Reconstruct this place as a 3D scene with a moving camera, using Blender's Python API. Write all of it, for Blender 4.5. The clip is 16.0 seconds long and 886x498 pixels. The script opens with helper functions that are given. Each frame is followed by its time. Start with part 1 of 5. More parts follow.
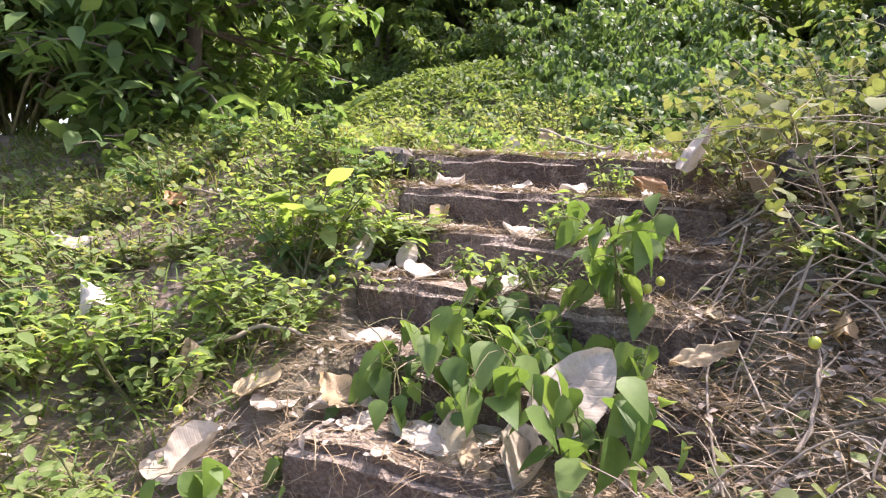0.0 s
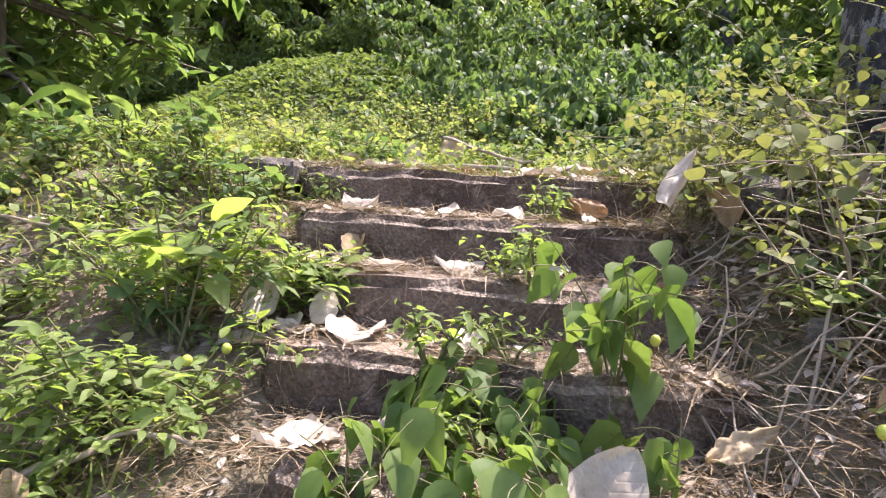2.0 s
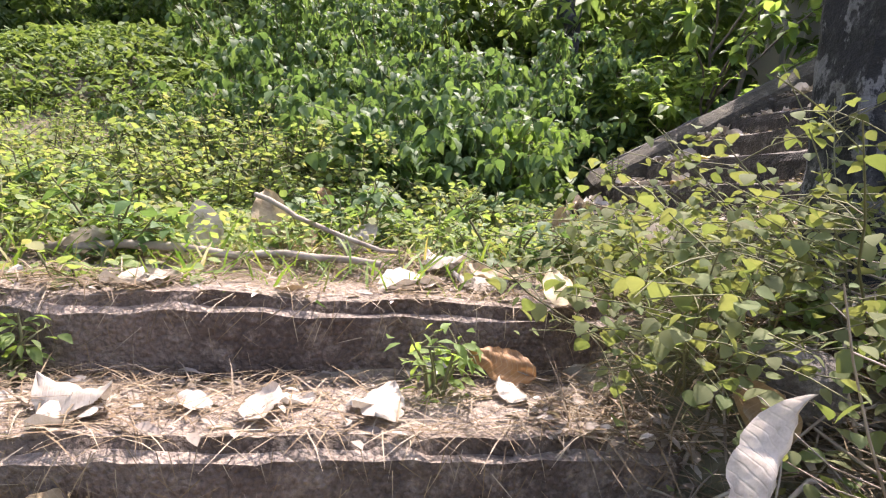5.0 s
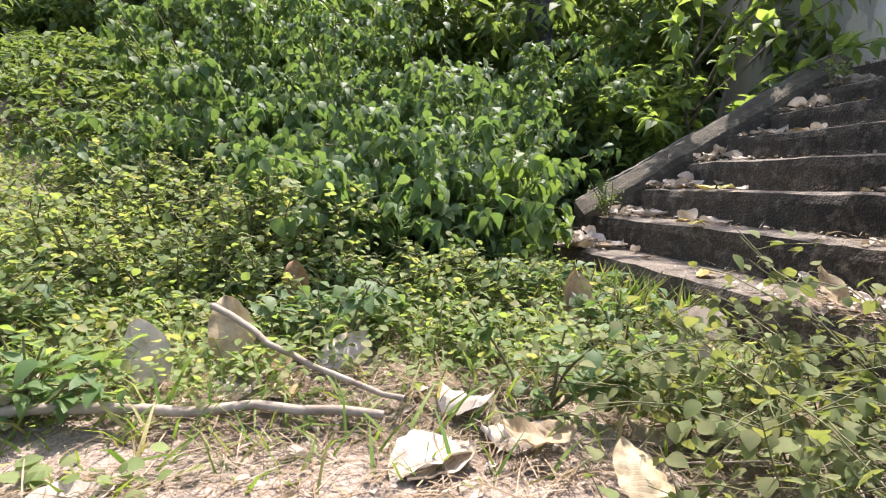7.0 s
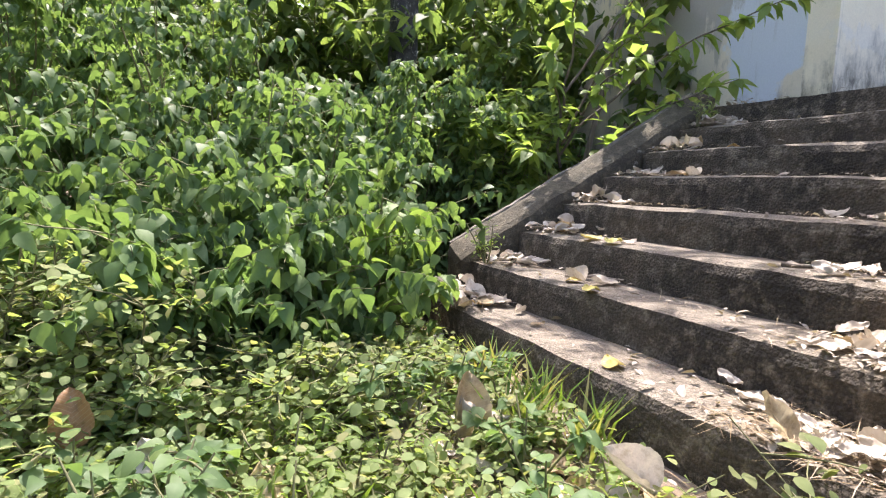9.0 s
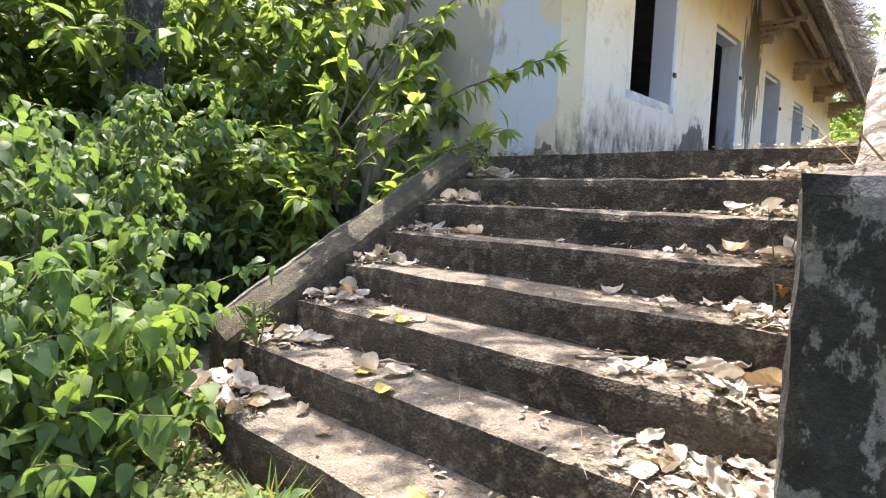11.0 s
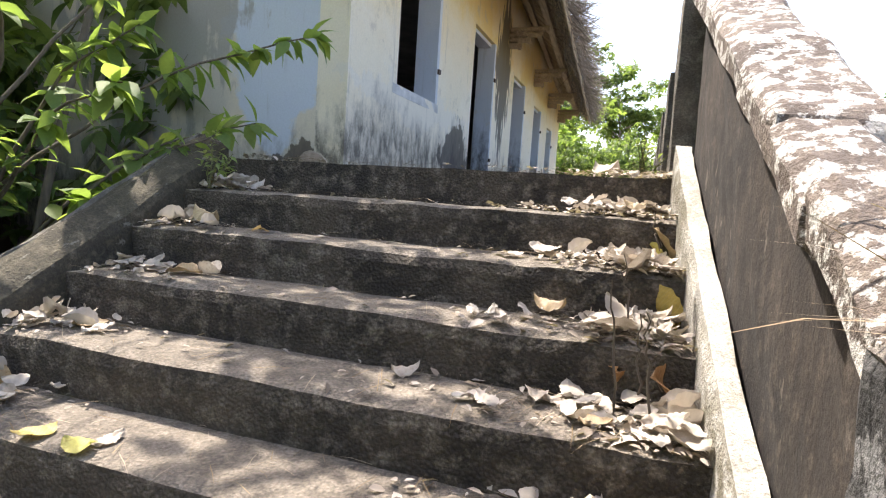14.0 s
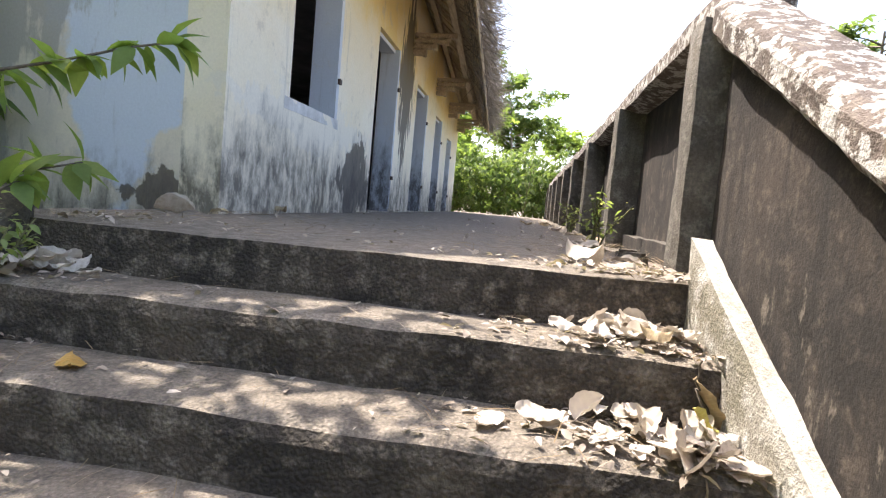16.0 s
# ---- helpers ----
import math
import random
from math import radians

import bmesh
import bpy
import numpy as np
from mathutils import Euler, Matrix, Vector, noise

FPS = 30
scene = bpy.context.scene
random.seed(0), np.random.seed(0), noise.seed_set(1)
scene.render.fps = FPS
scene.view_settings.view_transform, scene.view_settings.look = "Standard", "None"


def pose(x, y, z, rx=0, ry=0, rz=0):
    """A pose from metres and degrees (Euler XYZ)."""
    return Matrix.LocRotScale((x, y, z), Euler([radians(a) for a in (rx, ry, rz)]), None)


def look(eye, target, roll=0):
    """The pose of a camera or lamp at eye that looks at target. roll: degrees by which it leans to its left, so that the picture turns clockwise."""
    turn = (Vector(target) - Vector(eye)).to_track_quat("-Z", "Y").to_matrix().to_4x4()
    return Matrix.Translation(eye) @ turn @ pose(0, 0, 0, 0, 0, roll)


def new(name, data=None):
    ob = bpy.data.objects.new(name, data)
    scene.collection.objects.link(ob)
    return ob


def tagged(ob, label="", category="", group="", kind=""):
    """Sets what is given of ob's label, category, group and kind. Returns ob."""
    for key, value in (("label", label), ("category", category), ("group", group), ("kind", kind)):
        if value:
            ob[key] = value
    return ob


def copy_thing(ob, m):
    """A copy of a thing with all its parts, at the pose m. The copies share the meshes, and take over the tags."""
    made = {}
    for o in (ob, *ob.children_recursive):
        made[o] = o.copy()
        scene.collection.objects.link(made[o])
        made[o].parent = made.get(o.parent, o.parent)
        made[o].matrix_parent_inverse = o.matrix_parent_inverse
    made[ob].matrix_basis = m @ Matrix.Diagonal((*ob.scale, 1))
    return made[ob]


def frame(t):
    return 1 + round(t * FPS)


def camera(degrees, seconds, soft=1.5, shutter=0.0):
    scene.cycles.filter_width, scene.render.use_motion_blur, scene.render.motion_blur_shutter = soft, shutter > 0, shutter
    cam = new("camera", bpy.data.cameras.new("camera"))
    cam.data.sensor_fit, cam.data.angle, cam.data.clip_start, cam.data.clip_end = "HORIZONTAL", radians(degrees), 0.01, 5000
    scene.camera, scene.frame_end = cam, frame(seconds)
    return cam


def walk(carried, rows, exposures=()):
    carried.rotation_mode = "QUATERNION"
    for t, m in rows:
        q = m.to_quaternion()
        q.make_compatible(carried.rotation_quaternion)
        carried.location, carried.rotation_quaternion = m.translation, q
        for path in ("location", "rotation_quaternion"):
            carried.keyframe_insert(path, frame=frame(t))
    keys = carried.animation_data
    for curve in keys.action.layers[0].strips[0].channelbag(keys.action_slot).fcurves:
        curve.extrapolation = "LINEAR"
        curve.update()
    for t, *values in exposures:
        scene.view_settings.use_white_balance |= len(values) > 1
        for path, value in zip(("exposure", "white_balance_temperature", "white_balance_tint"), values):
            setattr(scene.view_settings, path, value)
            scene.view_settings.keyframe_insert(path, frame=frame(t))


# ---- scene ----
cam = camera(74.1, 16.0, soft=1.2)
PATH = [
    (0, (-0.321, -0.177, 1.46), (-1.1, 1.659, 1.307), 4.0),
    (0.5, (-0.514, -0.148, 1.466), (-1.138, 1.745, 1.307), 4.2),
    (1, (-0.637, -0.041, 1.459), (-1.183, 1.877, 1.301), 4.0),
    (1.5, (-0.671, 0.067, 1.567), (-1.09, 2.016, 1.412), 3.7),
    (2, (-0.716, 0.17, 1.573), (-1.02, 2.142, 1.431), 3.6),
    (2.5, (-0.867, 0.351, 1.631), (-0.997, 2.342, 1.49), 3.9),
    (3, (-0.912, 0.465, 1.717), (-0.819, 2.459, 1.596), 4.2),
    (3.5, (-0.817, 0.636, 1.732), (-0.574, 2.616, 1.588), 4.2),
    (4, (-0.771, 0.803, 1.847), (-0.494, 2.776, 1.677), 4.1),
    (4.5, (-0.816, 1.028, 1.855), (-0.542, 3.002, 1.683), 3.4),
    (4.7, (-0.839, 1.108, 1.91), (-0.565, 3.081, 1.736), 3.5),
    (6.8, (-0.928, 1.652, 2.237), (-0.581, 3.611, 2.029), 1.2),
    (7, (-0.948, 1.684, 2.315), (-0.542, 3.631, 2.102), 1.5),
    (7.5, (-0.941, 1.766, 2.379), (-0.344, 3.661, 2.156), 2.2),
    (8, (-0.829, 1.986, 2.48), (-0.106, 3.837, 2.254), 2.8),
    (8.5, (-0.798, 2.108, 2.552), (-0.023, 3.938, 2.335), 2.2),
    (9, (-0.821, 2.274, 2.59), (0.038, 4.068, 2.381), 2.4),
    (9.5, (-0.825, 2.313, 2.713), (0.259, 3.983, 2.529), 2.8),
    (9.7, (-0.813, 2.334, 2.716), (0.371, 3.937, 2.547), 3.1),
    (11.8, (-0.526, 2.806, 3.081), (1.083, 3.978, 2.887), 2.1),
    (12, (-0.507, 2.813, 3.108), (1.152, 3.911, 2.906), 2.3),
    (12.5, (-0.342, 2.829, 3.115), (1.416, 3.76, 2.91), 2.9),
    (13, (-0.255, 2.834, 3.138), (1.543, 3.687, 2.94), 3.1),
    (13.5, (-0.14, 2.925, 3.112), (1.689, 3.714, 2.931), 3.4),
    (14, (0.074, 3.167, 3.125), (1.962, 3.804, 2.952), 3.8),
    (14.5, (0.202, 3.317, 3.144), (2.142, 3.78, 2.996), 4.4),
    (15, (0.534, 3.403, 3.148), (2.496, 3.761, 3.003), 4.5),
    (15.5, (0.843, 3.494, 3.341), (2.814, 3.794, 3.194), 4.8),
    (16, (0.908, 3.616, 3.471), (2.885, 3.882, 3.316), 5.2),
]
walk(cam, [(t, look(eye, target, roll)) for t, eye, target, roll in PATH], [(0.0, 1.8, 6500, 24), (4.5, 1.8, 6500, 23), (7.0, 1.7, 6500, 18), (8.5, 1.92, 6550, 18), (9.5, 2.15, 6600, 17), (12.0, 2.25, 6850, 14), (14.0, 1.95, 6650, 13), (15.0, 2.05, 6650, 13), (15.5, 2.15, 6700, 14), (16.0, 2.1, 6700, 14)])

# ---- world and sun ----
SUN = Vector((0.26, 0.37, 0.89)).normalized()
world = bpy.data.worlds.new("world")
scene.world = world
world.use_nodes = True
wn = world.node_tree.nodes
sky = wn.new("ShaderNodeTexSky")
sky.sky_type, sky.sun_disc = "NISHITA", False
sky.sun_elevation, sky.sun_rotation = math.asin(SUN.z), math.atan2(SUN.x, SUN.y)
sky.dust_density, sky.air_density = 3.5, 1.0
world.node_tree.links.new(sky.outputs[0], wn["Background"].inputs[0])
wn["Background"].inputs[1].default_value = 0.15
sun = new("sun", bpy.data.lights.new("sun", "SUN"))
sun.data.energy, sun.data.angle, sun.data.color = 3.3, radians(0.6), (1.0, 0.95, 0.87)
sun.matrix_basis = look((8, 5, 14), Vector((8, 5, 14)) - SUN)

# ---- materials ----


def shader(name):
    m = bpy.data.materials.new(name)
    m.use_nodes = True
    nt = m.node_tree
    return m, nt, nt.nodes["Principled BSDF"]


def node(nt, kind, **values):
    n = nt.nodes.new(kind)
    for k, v in values.items():
        n.inputs[k.replace("_", " ")].default_value = v
    return n


def ramp(nt, source, stops):
    n = nt.nodes.new("ShaderNodeValToRGB")
    e = n.color_ramp.elements
    while len(e) < len(stops):
        e.new(0.5)
    for i, (p, c) in enumerate(stops):
        e[i].position, e[i].color = p, (c[0], c[1], c[2], 1) if isinstance(c, tuple) else (c, c, c, 1)
    nt.links.new(source, n.inputs[0])
    return n.outputs[0]


def mix(nt, fac, a, b, how="MIX"):
    n = nt.nodes.new("ShaderNodeMix")
    n.data_type, n.blend_type = "RGBA", how
    for sock, v in ((n.inputs[0], fac), (n.inputs[6], a), (n.inputs[7], b)):
        if isinstance(v, tuple):
            sock.default_value = (*v, 1)
        elif isinstance(v, (int, float)):
            sock.default_value = v
        else:
            nt.links.new(v, sock)
    return n.outputs[2]


def place(nt, scale=(1, 1, 1)):
    """World coordinates, stretched."""
    g = nt.nodes.new("ShaderNodeNewGeometry")
    m = nt.nodes.new("ShaderNodeMapping")
    m.inputs["Scale"].default_value = scale
    nt.links.new(g.outputs["Position"], m.inputs[0])
    return m.outputs[0]


def noise_of(nt, where, scale, detail=5.0, rough=0.6):
    n = node(nt, "ShaderNodeTexNoise", Scale=scale, Detail=detail, Roughness=rough)
    nt.links.new(where, n.inputs["Vector"])
    return n.outputs[0]


def bump(nt, bsdf, height, strength=0.5, distance=0.01):
    b = node(nt, "ShaderNodeBump", Strength=strength, Distance=distance)
    nt.links.new(height, b.inputs["Height"])
    nt.links.new(b.outputs[0], bsdf.inputs["Normal"])


def leaf_material(name, colours, through_light=0.35, rough=0.55, glow=1.8):
    m, nt, p = shader(name)
    g = nt.nodes.new("ShaderNodeNewGeometry")
    n = len(colours)
    col = ramp(nt, g.outputs["Random Per Island"], [((i + 0.5) / n, c) for i, c in enumerate(colours)])
    big = noise_of(nt, place(nt), 1.3, 3.0)
    col = mix(nt, 0.55, col, ramp(nt, big, [(0.3, 0.6), (0.65, 1.0)]), "MULTIPLY")
    grain = noise_of(nt, place(nt), 55.0, 3.0)
    col = mix(nt, 0.3, col, ramp(nt, grain, [(0.35, 0.6), (0.65, 1.0)]), "MULTIPLY")
    nt.links.new(col, p.inputs["Base Color"])
    p.inputs["Roughness"].default_value = rough
    p.inputs["Specular IOR Level"].default_value = 0.28
    t = nt.nodes.new("ShaderNodeBsdfTranslucent")
    warm = mix(nt, 1.0, col, (0.98, 0.97, 0.52), "MULTIPLY")
    bright = mix(nt, 1.0, warm, (glow, glow, glow), "MULTIPLY")
    nt.links.new(bright, t.inputs[0])
    ms = nt.nodes.new("ShaderNodeMixShader")
    ms.inputs[0].default_value = through_light
    nt.links.new(p.outputs[0], ms.inputs[1])
    nt.links.new(t.outputs[0], ms.inputs[2])
    nt.links.new(ms.outputs[0], nt.nodes["Material Output"].inputs[0])
    return m


SHRUB_LEAF = leaf_material("shrub_leaf", [(0.1, 0.17, 0.065), (0.125, 0.2, 0.075), (0.155, 0.23, 0.09), (0.11, 0.185, 0.07)], 0.42, 0.55, 1.7)
BRIGHT_LEAF = leaf_material("bright_leaf", [(0.155, 0.225, 0.07), (0.19, 0.27, 0.08), (0.24, 0.31, 0.1), (0.165, 0.235, 0.075)], 0.5, 0.6, 2.2)
HEART_LEAF = leaf_material("heart_leaf", [(0.11, 0.185, 0.05), (0.14, 0.22, 0.06), (0.17, 0.25, 0.075)], 0.42, 0.55, 1.8)
DARK_LEAF = leaf_material("dark_leaf", [(0.1, 0.175, 0.055), (0.13, 0.21, 0.065), (0.165, 0.24, 0.085)], 0.42, 0.5, 2.0)
YELLOW_LEAF = leaf_material("yellow_green_leaf", [(0.2, 0.265, 0.1), (0.24, 0.3, 0.12), (0.175, 0.24, 0.09), (0.29, 0.295, 0.145)], 0.46, 0.7, 1.8)
SCRUB_LEAF = leaf_material("scrub_leaf", [(0.155, 0.195, 0.075), (0.19, 0.225, 0.09), (0.22, 0.24, 0.105), (0.17, 0.185, 0.08)], 0.4, 0.75, 1.6)
MOUND_LEAF = leaf_material("mound_leaf", [(0.13, 0.19, 0.065), (0.16, 0.22, 0.075), (0.19, 0.245, 0.09)], 0.4, 0.65, 1.7)
GRASS_BLADE = leaf_material("grass_blade", [(0.14, 0.22, 0.04), (0.2, 0.27, 0.06), (0.09, 0.18, 0.03), (0.3, 0.27, 0.11)], 0.35)
FOREST_LEAF = leaf_material("forest_leaf", [(0.09, 0.14, 0.05), (0.12, 0.175, 0.06), (0.16, 0.215, 0.075)], 0.5, 0.6, 2.1)
ROOT_HAIR = leaf_material("root_hair", [(0.2, 0.17, 0.15), (0.3, 0.26, 0.24), (0.14, 0.12, 0.11)], 0.1, 0.8)
STRAW = leaf_material("straw", [(0.2, 0.14, 0.08), (0.32, 0.24, 0.15), (0.12, 0.08, 0.05), (0.4, 0.33, 0.24)], 0.1, 0.8)


def dry_leaf_material(name, pale, brown, spots):
    m, nt, p = shader(name)
    info = nt.nodes.new("ShaderNodeObjectInfo")
    tex = nt.nodes.new("ShaderNodeTexCoord")
    base = mix(nt, ramp(nt, info.outputs["Random"], [(0.0, 0.0), (1.0, 1.0)]), pale, brown)
    n1 = noise_of(nt, tex.outputs["Object"], 6.0, 4.0)
    col = mix(nt, ramp(nt, n1, [(0.45, 0.0), (0.75, 0.8)]), base, spots)
    n2 = noise_of(nt, tex.outputs["Object"], 40.0, 3.0)
    col = mix(nt, 0.35, col, ramp(nt, n2, [(0.3, 0.55), (0.7, 1.0)]), "MULTIPLY")
    nt.links.new(col, p.inputs["Base Color"])
    p.inputs["Roughness"].default_value = 0.6
    sep = nt.nodes.new("ShaderNodeSeparateXYZ")
    nt.links.new(tex.outputs["Object"], sep.inputs[0])
    ab = nt.nodes.new("ShaderNodeMath")
    ab.operation = "ABSOLUTE"
    nt.links.new(sep.outputs[0], ab.inputs[0])
    sl = nt.nodes.new("ShaderNodeMath")
    sl.operation = "MULTIPLY_ADD"
    nt.links.new(ab.outputs[0], sl.inputs[0])
    sl.inputs[1].default_value = -0.7
    nt.links.new(sep.outputs[1], sl.inputs[2])
    fr = nt.nodes.new("ShaderNodeMath")
    fr.operation = "PINGPONG"
    nt.links.new(sl.outputs[0], fr.inputs[0])
    fr.inputs[1].default_value = 0.04
    vn = ramp(nt, fr.outputs[0], [(0.0, 0.0), (0.012, 1.0)])
    bump(nt, p, vn, 0.14, 0.005)
    col = mix(nt, ramp(nt, fr.outputs[0], [(0.0, 0.2), (0.008, 0.0)]), col, (0.62, 0.56, 0.42))
    nt.links.new(col, p.inputs["Base Color"])
    t = nt.nodes.new("ShaderNodeBsdfTranslucent")
    nt.links.new(col, t.inputs[0])
    ms = nt.nodes.new("ShaderNodeMixShader")
    ms.inputs[0].default_value = 0.18
    nt.links.new(p.outputs[0], ms.inputs[1])
    nt.links.new(t.outputs[0], ms.inputs[2])
    nt.links.new(ms.outputs[0], nt.nodes["Material Output"].inputs[0])
    return m


DRY_PALE = dry_leaf_material("dry_leaf_pale", (0.62, 0.555, 0.475), (0.47, 0.4, 0.315), (0.32, 0.255, 0.185))
DRY_TAN = dry_leaf_material("dry_leaf_tan", (0.52, 0.42, 0.25), (0.36, 0.25, 0.13), (0.2, 0.13, 0.07))
DRY_BROWN = dry_leaf_material("dry_leaf_brown", (0.46, 0.24, 0.09), (0.36, 0.2, 0.09), (0.2, 0.11, 0.05))
DRY_YELLOW = dry_leaf_material("dry_leaf_yellow", (0.5, 0.46, 0.12), (0.5, 0.28, 0.06), (0.25, 0.2, 0.05))


def concrete_material(name, light, mid, dark, top_tone, top_amount, streak=0.0, cover=0.5, lichen=None, spread=0.5, grow=(1, 1.6, 1), pebbly=0.0, relief=0.75, spot=11.0):
    m, nt, p = shader(name)
    where = place(nt)
    n1 = noise_of(nt, where, 2.3, 6.0, 0.65)
    n2 = noise_of(nt, where, 14.0, 6.0, 0.7)
    n3 = noise_of(nt, where, 90.0, 3.0, 0.7)
    col = mix(nt, ramp(nt, n1, [(cover - 0.14, 0.0), (cover + 0.12, 1.0)]), mid, dark)
    col = mix(nt, ramp(nt, n2, [(0.5, 0.0), (0.66, 0.75)]), col, light)
    if streak:
        s = noise_of(nt, place(nt, (9, 9, 0.7)), 1.6, 5.0, 0.6)
        col = mix(nt, ramp(nt, s, [(0.45, 0.0), (0.62, streak)]), col, dark)
    if lichen:
        spots = noise_of(nt, place(nt, grow), spot, 7.0, 0.72)
        col = mix(nt, ramp(nt, spots, [(spread, 0.0), (spread + 0.04, 0.95)]), col, lichen)
    # Faces that point up are mixed towards a paler, mottled top tone.
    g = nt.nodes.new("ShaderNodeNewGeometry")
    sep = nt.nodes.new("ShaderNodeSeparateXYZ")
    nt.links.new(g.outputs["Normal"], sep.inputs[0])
    flat = ramp(nt, sep.outputs[2], [(0.55, 0.0), (0.9, top_amount)])
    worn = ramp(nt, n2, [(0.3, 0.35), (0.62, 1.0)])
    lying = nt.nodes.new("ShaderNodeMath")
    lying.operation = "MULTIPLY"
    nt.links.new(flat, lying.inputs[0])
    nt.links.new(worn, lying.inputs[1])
    col = mix(nt, lying.outputs[0], col, top_tone)
    col = mix(nt, 0.6, col, ramp(nt, n3, [(0.35, 0.4), (0.65, 1.0)]), "MULTIPLY")
    nt.links.new(col, p.inputs["Base Color"])
    p.inputs["Roughness"].default_value = 0.9
    pebble = node(nt, "ShaderNodeTexVoronoi", Scale=75.0, Randomness=1.0)
    nt.links.new(where, pebble.inputs["Vector"])
    col = mix(nt, 0.2 + 0.4 * pebbly, col, ramp(nt, pebble.outputs["Distance"], [(0.1, 1.0), (0.75, 0.45)]), "MULTIPLY")
    nt.links.new(col, p.inputs["Base Color"])
    add = nt.nodes.new("ShaderNodeMath")
    nt.links.new(n2, add.inputs[0])
    nt.links.new(n3, add.inputs[1])
    sub = nt.nodes.new("ShaderNodeMath")
    sub.operation = "SUBTRACT"
    nt.links.new(add.outputs[0], sub.inputs[0])
    grit = nt.nodes.new("ShaderNodeMath")
    grit.operation = "MULTIPLY"
    nt.links.new(pebble.outputs["Distance"], grit.inputs[0])
    grit.inputs[1].default_value = pebbly
    nt.links.new(grit.outputs[0], sub.inputs[1])
    bump(nt, p, sub.outputs[0], relief, 0.011)
    return m


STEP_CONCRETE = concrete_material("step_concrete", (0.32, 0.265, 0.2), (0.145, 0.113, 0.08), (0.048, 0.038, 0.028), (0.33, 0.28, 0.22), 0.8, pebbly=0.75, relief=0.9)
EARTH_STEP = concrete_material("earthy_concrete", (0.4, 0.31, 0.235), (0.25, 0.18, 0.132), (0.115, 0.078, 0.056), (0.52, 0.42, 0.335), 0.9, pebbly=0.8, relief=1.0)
PARAPET = concrete_material("parapet_concrete", (0.115, 0.088, 0.066), (0.055, 0.04, 0.029), (0.016, 0.012, 0.009), (0.3, 0.27, 0.22), 0.3, 0.9, 0.5, lichen=(0.15, 0.125, 0.097), spread=0.62, grow=(0.6, 0.6, 0.2), pebbly=0.2, relief=0.22)
COPING = concrete_material("lichen_coping", (0.24, 0.195, 0.155), (0.165, 0.127, 0.1), (0.085, 0.064, 0.05), (0.62, 0.58, 0.53), 0.0, lichen=(0.56, 0.53, 0.48), spread=0.5, grow=(1.0, 0.85, 1.0), spot=19.0)
PIER = concrete_material("mottled_pier", (0.12, 0.115, 0.11), (0.055, 0.052, 0.05), (0.022, 0.021, 0.02), (0.15, 0.105, 0.08), 0.85, 0.5, 0.45, lichen=(0.2, 0.195, 0.19), spread=0.545, grow=(0.9, 0.9, 0.55), relief=0.5)
POST = concrete_material("post_concrete", (0.36, 0.33, 0.28), (0.23, 0.2, 0.16), (0.09, 0.08, 0.065), (0.3, 0.27, 0.22), 0.3, 0.5)
KERB = concrete_material("pale_kerb", (0.6, 0.58, 0.53), (0.48, 0.45, 0.39), (0.2, 0.18, 0.13), (0.66, 0.62, 0.55), 0.7)
# Moss and weathering, with shade from the tree darkened into the same tones.
STRINGER = concrete_material("weathered_stringer", (0.2, 0.17, 0.11), (0.09, 0.074, 0.046), (0.055, 0.046, 0.03), (0.17, 0.14, 0.095), 0.2, 0.0, 0.5, lichen=(0.26, 0.24, 0.19), spread=0.6, grow=(0.5, 2.2, 0.5), pebbly=0.3)


